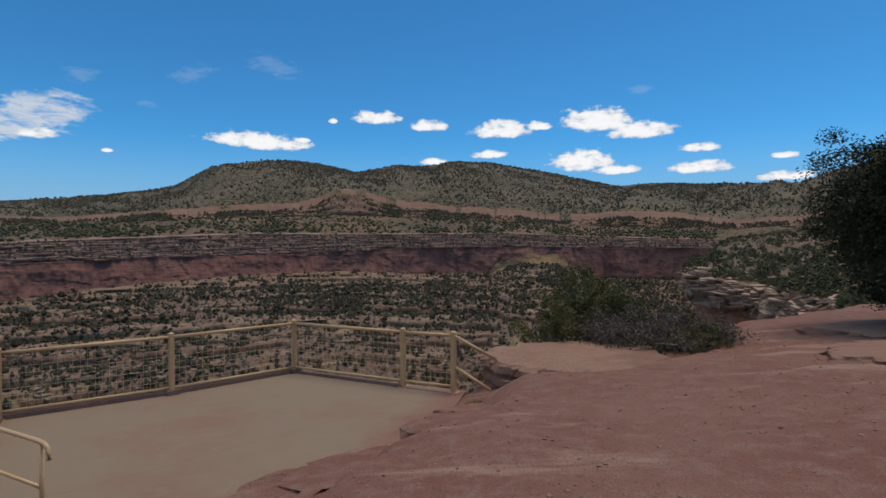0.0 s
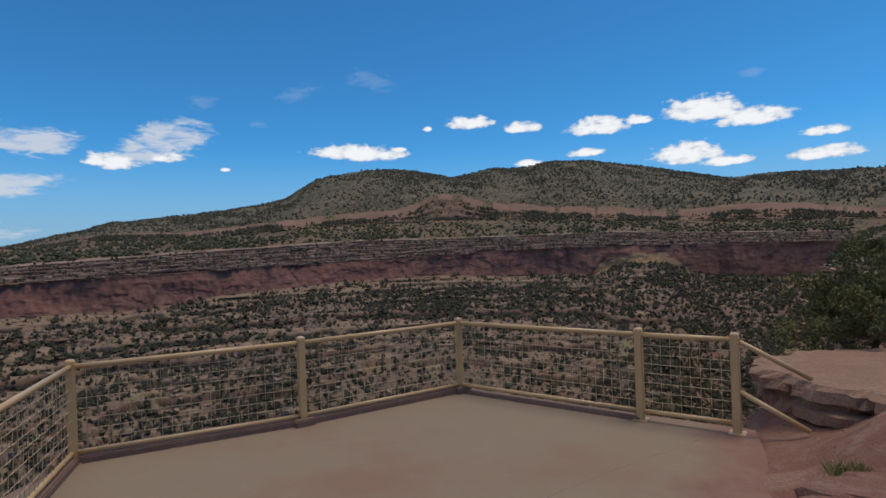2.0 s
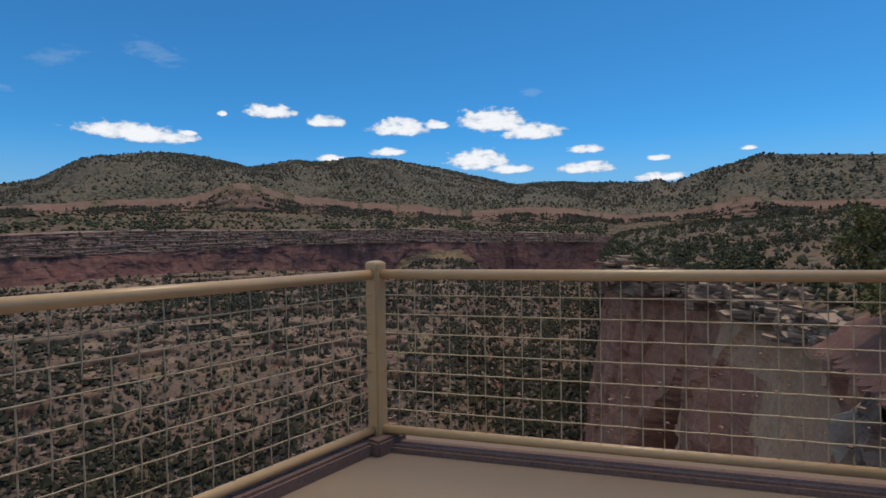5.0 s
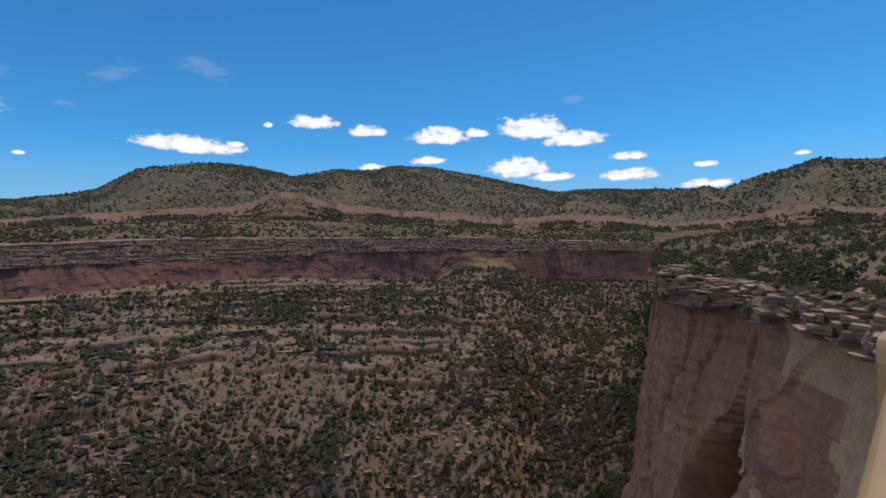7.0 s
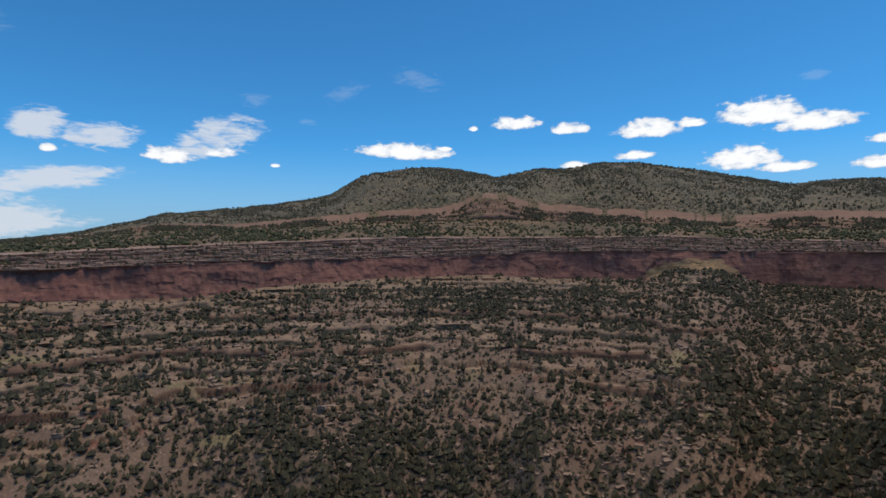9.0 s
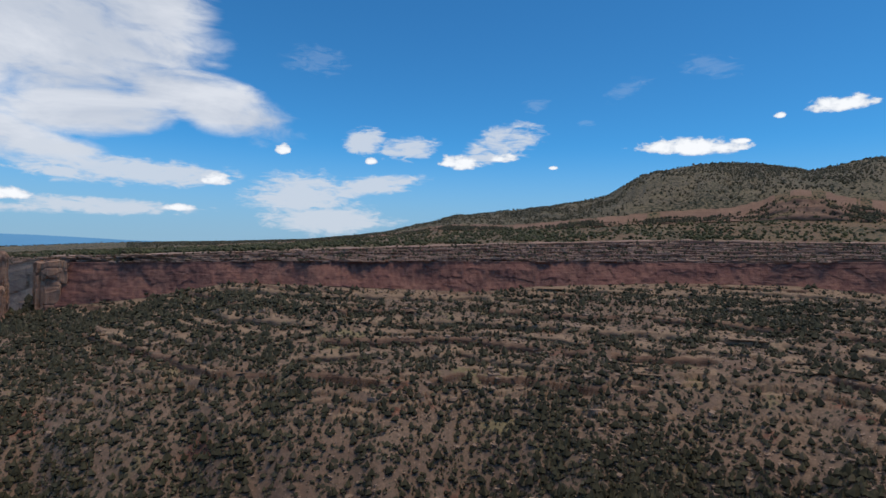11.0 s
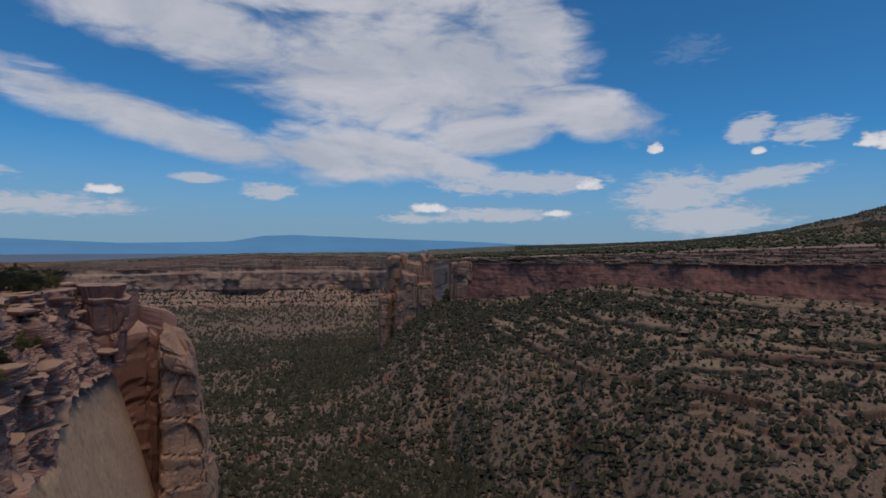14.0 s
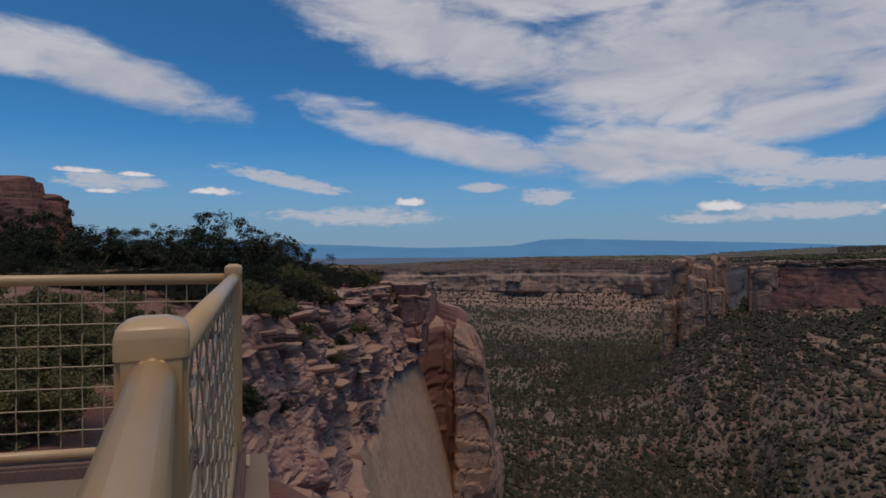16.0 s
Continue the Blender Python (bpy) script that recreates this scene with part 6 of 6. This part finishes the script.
# ---- trees and bushes close by ----
def leaf_cloud(centres, radii, per, size, seed, long=1.0):
    """Small leaf sprays round the given centres: quads turned at random."""
    r = np.random.default_rng(seed)
    c = np.repeat(centres, per, 0)
    d = r.normal(0, 1, c.shape)
    d /= np.linalg.norm(d, axis=1)[:, None]
    p = c + d * np.repeat(radii, per)[:, None] * (r.uniform(0, 1, (len(c), 1)) ** 0.45) * np.array([1, 1, 0.8])
    a = r.normal(0, 1, c.shape) + np.array([0, 0, 0.5])
    a /= np.linalg.norm(a, axis=1)[:, None]
    b = np.cross(a, r.normal(0, 1, c.shape))
    b /= np.linalg.norm(b, axis=1)[:, None]
    s_ = size * r.uniform(0.6, 1.4, (len(c), 1))
    V = np.stack([p - a * s_ * long * 0.8 - b * s_ * 0.55, p - a * s_ * long * 0.6 + b * s_ * 0.6, p + a * s_ * long * 1.1], 1)
    F = np.arange(len(c) * 3).reshape(-1, 3)
    return V.reshape(-1, 3), F


def branch(bm, p, d, length, r, depth, tips, rr):
    pts, radii = [p.copy()], [r]
    n = 4
    for i in range(n):
        d = (d + Vector((rr.normal(0, 0.22), rr.normal(0, 0.22), rr.normal(0.06, 0.12)))).normalized()
        p = p + d * (length / n)
        pts.append(p.copy())
        radii.append(r * (1 - 0.55 * (i + 1) / n))
    rings = []
    for i, q in enumerate(pts):
        t = (pts[min(i + 1, n)] - pts[max(i - 1, 0)]).normalized().to_track_quat("Z", "Y")
        rings.append([bm.verts.new(q + t @ Vector((radii[i] * math.cos(k * math.pi / 3), radii[i] * math.sin(k * math.pi / 3), 0))) for k in range(6)])
    for a, b in zip(rings, rings[1:]):
        for k in range(6):
            bm.faces.new((a[k], a[(k + 1) % 6], b[(k + 1) % 6], b[k])).smooth = True
    tips.append(p)
    if depth:
        for i in range(int(rr.integers(2, 5))):
            q = pts[int(rr.integers(2, n + 1))]
            nd = (d + Vector((rr.normal(0, 0.75), rr.normal(0, 0.75), rr.normal(0.1, 0.35)))).normalized()
            branch(bm, q, nd, length * rr.uniform(0.55, 0.8), radii[-1] * 0.85, depth - 1, tips, rr)


def tree_meshes(seed, height, spread, per, leaf, stems=3, depth=2, fol="juniper", low=0.12, puff=0.14, fill=0):
    rr = np.random.default_rng(seed)
    bm, tips = bmesh.new(), []
    for i in range(stems):
        a = 2 * math.pi * i / stems + rr.uniform(-0.4, 0.4)
        d = Vector((math.cos(a) * spread, math.sin(a) * spread, 1.0)).normalized()
        branch(bm, Vector((0.04 * math.cos(a), 0.04 * math.sin(a), -0.15)), d, height * rr.uniform(0.42, 0.55), height * 0.028 + 0.01, depth, tips, rr)
    wood = bpy.data.meshes.new("trunk")
    bm.to_mesh(wood)
    bm.free()
    wood.materials.append(M["bark"] if fol != "sage" else M["twig"])
    c = np.array([t[:] for t in tips])
    more = c + rr.normal(0, 0.10 * height, c.shape)
    c = np.concatenate([c, more, more * np.array([1, 1, 0.8]) + rr.normal(0, 0.06 * height, c.shape)])
    if fill:
        g = rr.normal(0, 1, (fill, 3))
        g /= np.linalg.norm(g, axis=1)[:, None]
        g *= rr.uniform(0.55, 1.0, (fill, 1)) ** 0.6 * (1 + 0.18 * fbm(g[:, 0] * 2, g[:, 1] * 2, g[:, 2] * 2 + seed, 2))[:, None]
        c = np.concatenate([c, g * np.array([0.40, 0.40, 0.46]) * height + np.array([0, 0, 0.52 * height])])
    c[:, 2] = np.clip(c[:, 2], low * height, None)
    V, F = leaf_cloud(c, rr.uniform(0.6, 1.3, len(c)) * puff * height, per, leaf, seed + 1)
    crown = bpy.data.meshes.new("crown")
    crown.from_pydata(V.tolist(), [], F.tolist())
    crown.materials.append(M[fol])
    crown.update()
    return wood, crown, float(V[:, 2].max())


def plant(name, kit, x, y, z, height, turn, label, category, group="", wide=1.0, crown_name="crown"):
    wood, crown, tall = kit
    root = new(name)
    k = height / tall
    root.location, root.rotation_euler, root.scale = (x, y, z), (0, 0, turn), (k * wide, k * wide, k)
    tagged(root, label, category, group)
    for nm, me in (("trunk", wood), (crown_name, crown)):
        o = new(nm, me)
        o.parent = root
    return root


BIG = tree_meshes(3, 4.6, 0.5, 210, 0.032, 4, 2, "juniper", 0.03, 0.085, 620)
WILD = [tree_meshes(20 + i, 3.0, 0.6, 120, 0.038, 3, 2, "juniper", 0.1, 0.085, 24) for i in range(4)]
SHRUB = [tree_meshes(30 + i, 1.6, 0.9, 170, 0.021, 5, 2, "bush", 0.06, 0.085, 26) for i in range(3)]
GREY = [tree_meshes(50 + i, 0.8, 1.1, 26, 0.013, 8, 2, "sage", 0.06, 0.11) for i in range(2)]

plant("juniper_tree", BIG, 10.6, 11.7, 0.8, 4.7, 0.4, "large dark juniper tree with low spreading limbs", "tree", "", 1.3)
plant("bush", SHRUB[0], 3.25, 13.4, 0.1, 2.15, 0.3, "dense olive-green bush at the canyon edge", "bush", "bushes at the edge", 0.95)
plant("bush", SHRUB[1], 4.5, 13.5, 0.1, 1.3, 1.9, "yellow-green bush growing behind grey brush", "bush", "bushes at the edge", 0.8)
plant("bush", SHRUB[2], 5.4, 12.6, 0.3, 0.85, 2.9, "olive bush beside grey brush", "bush", "bushes at the edge", 0.7)
for i, (x, y, h) in enumerate(((3.6, 11.8, 0.8), (4.1, 11.9, 1.1), (4.7, 11.7, 1.0), (5.3, 12.0, 0.9))):
    plant("brush", GREY[i % 2], x, y, float(ground_height(np.array(x), np.array(y))), h, i * 1.3, "dry grey sagebrush on red gravel", "brush", "grey brush", 1.1, "foliage")
plant("bush", SHRUB[1], 5.2, 11.3, 0.45, 0.65, 0.3, "low yellow-green rabbitbrush on red gravel", "bush", "", 1.3)

WEST_TREES = [(145.2, 31, 3.3), (148.7, 27, 2.9), (141.1, 33, 2.7), (137.5, 27, 2.4), (132.6, 25, 3.1), (135, 30, 2.6), (129.8, 27, 2.2), (127.3, 31, 2.0), (124.2, 36, 1.9), (121.6, 41, 1.8), (118.8, 46, 1.7), (116.5, 50, 1.4),
              (126.2, 40, 2.6), (123.3, 33, 2.2), (122.4, 46, 2.4), (120.6, 36, 1.7), (119.9, 52, 2.2), (117.9, 44, 1.5), (117.3, 57, 1.9), (115.6, 60, 1.5), (128.4, 34, 2.8), (125.0, 25, 1.6), (121.0, 29, 1.2), (143.1, 22, 1.9), (147.2, 20, 1.8), (139.1, 20, 1.7), (135.7, 18, 1.6), (131.4, 19, 1.5), (150.7, 34, 3.4), (152.7, 24, 2.6), (142.1, 27, 2.3), (147.7, 36, 3.3), (150.2, 19, 1.7), (128.6, 22, 1.5), (125.8, 27, 1.5), (133.8, 21, 1.7)]


def west_height(x, y):
    d = np.hypot(xw[..., 0] - x, xw[..., 1] - y)
    i = np.unravel_index(np.argmin(d), d.shape)
    return float(xw[i][2])


xw = ledge_p
for i, (a, r, h) in enumerate(WEST_TREES):
    p = polar(np.array(a), np.array(float(r)), np.array(0.0))
    plant("juniper_tree", WILD[i % 4], p[0], p[1], west_height(p[0], p[1]) - 0.05, h * (0.75 if a < 126 or r < 23 else 1.15), i * 2.1, "dark green juniper on the stony rim", "tree", "junipers on the west rim", 1.25)
for i, (a, r, h) in enumerate(((122.1, 26, 1.0), (124.7, 20, 0.8), (120, 33, 1.1), (126.8, 15, 0.7), (121.5, 38, 1.2), (129.3, 12.0, 0.7), (126, 24, 0.6), (119.4, 44, 1.0), (128.1, 17, 0.9), (121.9, 31, 0.9), (122.0, 36, 1.0), (119.9, 42, 1.1), (126.3, 21, 1.1), (124.3, 26, 1.2), (129.5, 16, 1.0), (127.2, 18, 0.8), (132.0, 7.0, 0.8), (131.2, 9.0, 1.0), (130.2, 6.2, 0.5), (127.3, 20, 0.5), (123.6, 30, 1.1), (123.1, 30, 0.9))):
    p = polar(np.array(a), np.array(float(r)), np.array(0.0))
    plant("bush", (SHRUB + WILD)[i % 7], p[0], p[1], west_height(p[0], p[1]) - 0.05, h, i * 1.7, "small green shrub rooted between ledges", "bush", "shrubs on the ledges", 1.2)
for i, (a, r, h) in enumerate(((142.6, 8.2, 1.0), (147.5, 9.0, 1.2), (140.2, 9.5, 1.2), (137, 8.0, 0.6), (151.7, 9.5, 0.9), (145.2, 12.5, 1.0), (144.6, 6.3, 0.8), (149.0, 6.6, 0.9))):
    p = polar(np.array(a), np.array(float(r)), np.array(0.0))
    plant("bush", SHRUB[i % 3], p[0], p[1], -0.4, h, i * 1.1, "green shrub beside the fence on red ground", "bush", "shrubs beside the fence", 1.2)

RIM_BUSHES = [(-16.0, -1.0, 0.9), (-18.0, -2.6, 1.3), (-21.0, -3.6, 1.5), (-24.0, -5.0, 1.3), (-27.0, -6.2, 1.6), (-29.0, -6.7, 0.9), (-31.0, -8.4, 1.4), (-34.0, -9.4, 1.7), (-37.0, -9.8, 1.1),
              (-38.5, -11.0, 1.5), (-42.0, -12.2, 1.6), (-46.0, -13.2, 1.4), (-50.0, -14.0, 1.3), (-44.0, -12.0, 1.0)]
for i, (x, y, h) in enumerate(RIM_BUSHES):
    plant("bush", (WILD + SHRUB)[i % 7], x, y, west_height(x, y) - 0.06, h, i * 1.9, "dark green shrub on the stony ledge top", "bush", "shrubs on the ledge top", 1.35)

# ---- gravel and grass on the near ground ----
n = 9000
gp = np.stack([rng.uniform(-2, 10, n), rng.uniform(1.5, 13, n)], -1)
gp = gp[outline_distance(gp[:, 0], gp[:, 1], EDGE) > 0.35]
gz_ = ground_height(gp[:, 0], gp[:, 1])
scatter("gravel", np.column_stack([gp, gz_]), rng.gamma(1.4, 0.008, len(gp)).clip(0.005, 0.036), CHIPS, M["red_ledge"], "loose red gravel and small stones on the ground", "gravel")


def tuft(x, y, z, h, n, seed):
    r = np.random.default_rng(seed)
    V, F = [], []
    for i in range(n):
        a, lean, hh = r.uniform(0, 6.28), r.uniform(0.1, 0.6), h * r.uniform(0.6, 1.1)
        bx_, by_ = r.normal(0, h * 0.18), r.normal(0, h * 0.18)
        w, k = h * 0.018, len(V)
        tx, ty = bx_ + math.cos(a) * lean * hh, by_ + math.sin(a) * lean * hh
        V += [(bx_ - w * math.sin(a), by_ + w * math.cos(a), 0), (bx_ + w * math.sin(a), by_ - w * math.cos(a), 0), ((bx_ + tx) / 2 + w * 0.6 * math.sin(a), (by_ + ty) / 2, hh * 0.6), (tx, ty, hh)]
        F += [(k, k + 1, k + 2), (k, k + 2, k + 3)]
    ob = mesh_object("grass_tuft", V, F, [M["grass"]])
    ob.location = (x, y, z)
    return tagged(ob, "yellow-green grass tuft growing from a rock crack", "grass", "grass tufts")


for i, (x, y, h) in enumerate(((0.55, 8.30, 0.20), (0.66, 8.22, 0.15), (3.3, 11.1, 0.22), (4.0, 10.9, 0.2), (4.9, 10.9, 0.22))):
    tuft(x, y, float(ground_height(np.array(x), np.array(y))) - 0.01, h, 90, 70 + i)
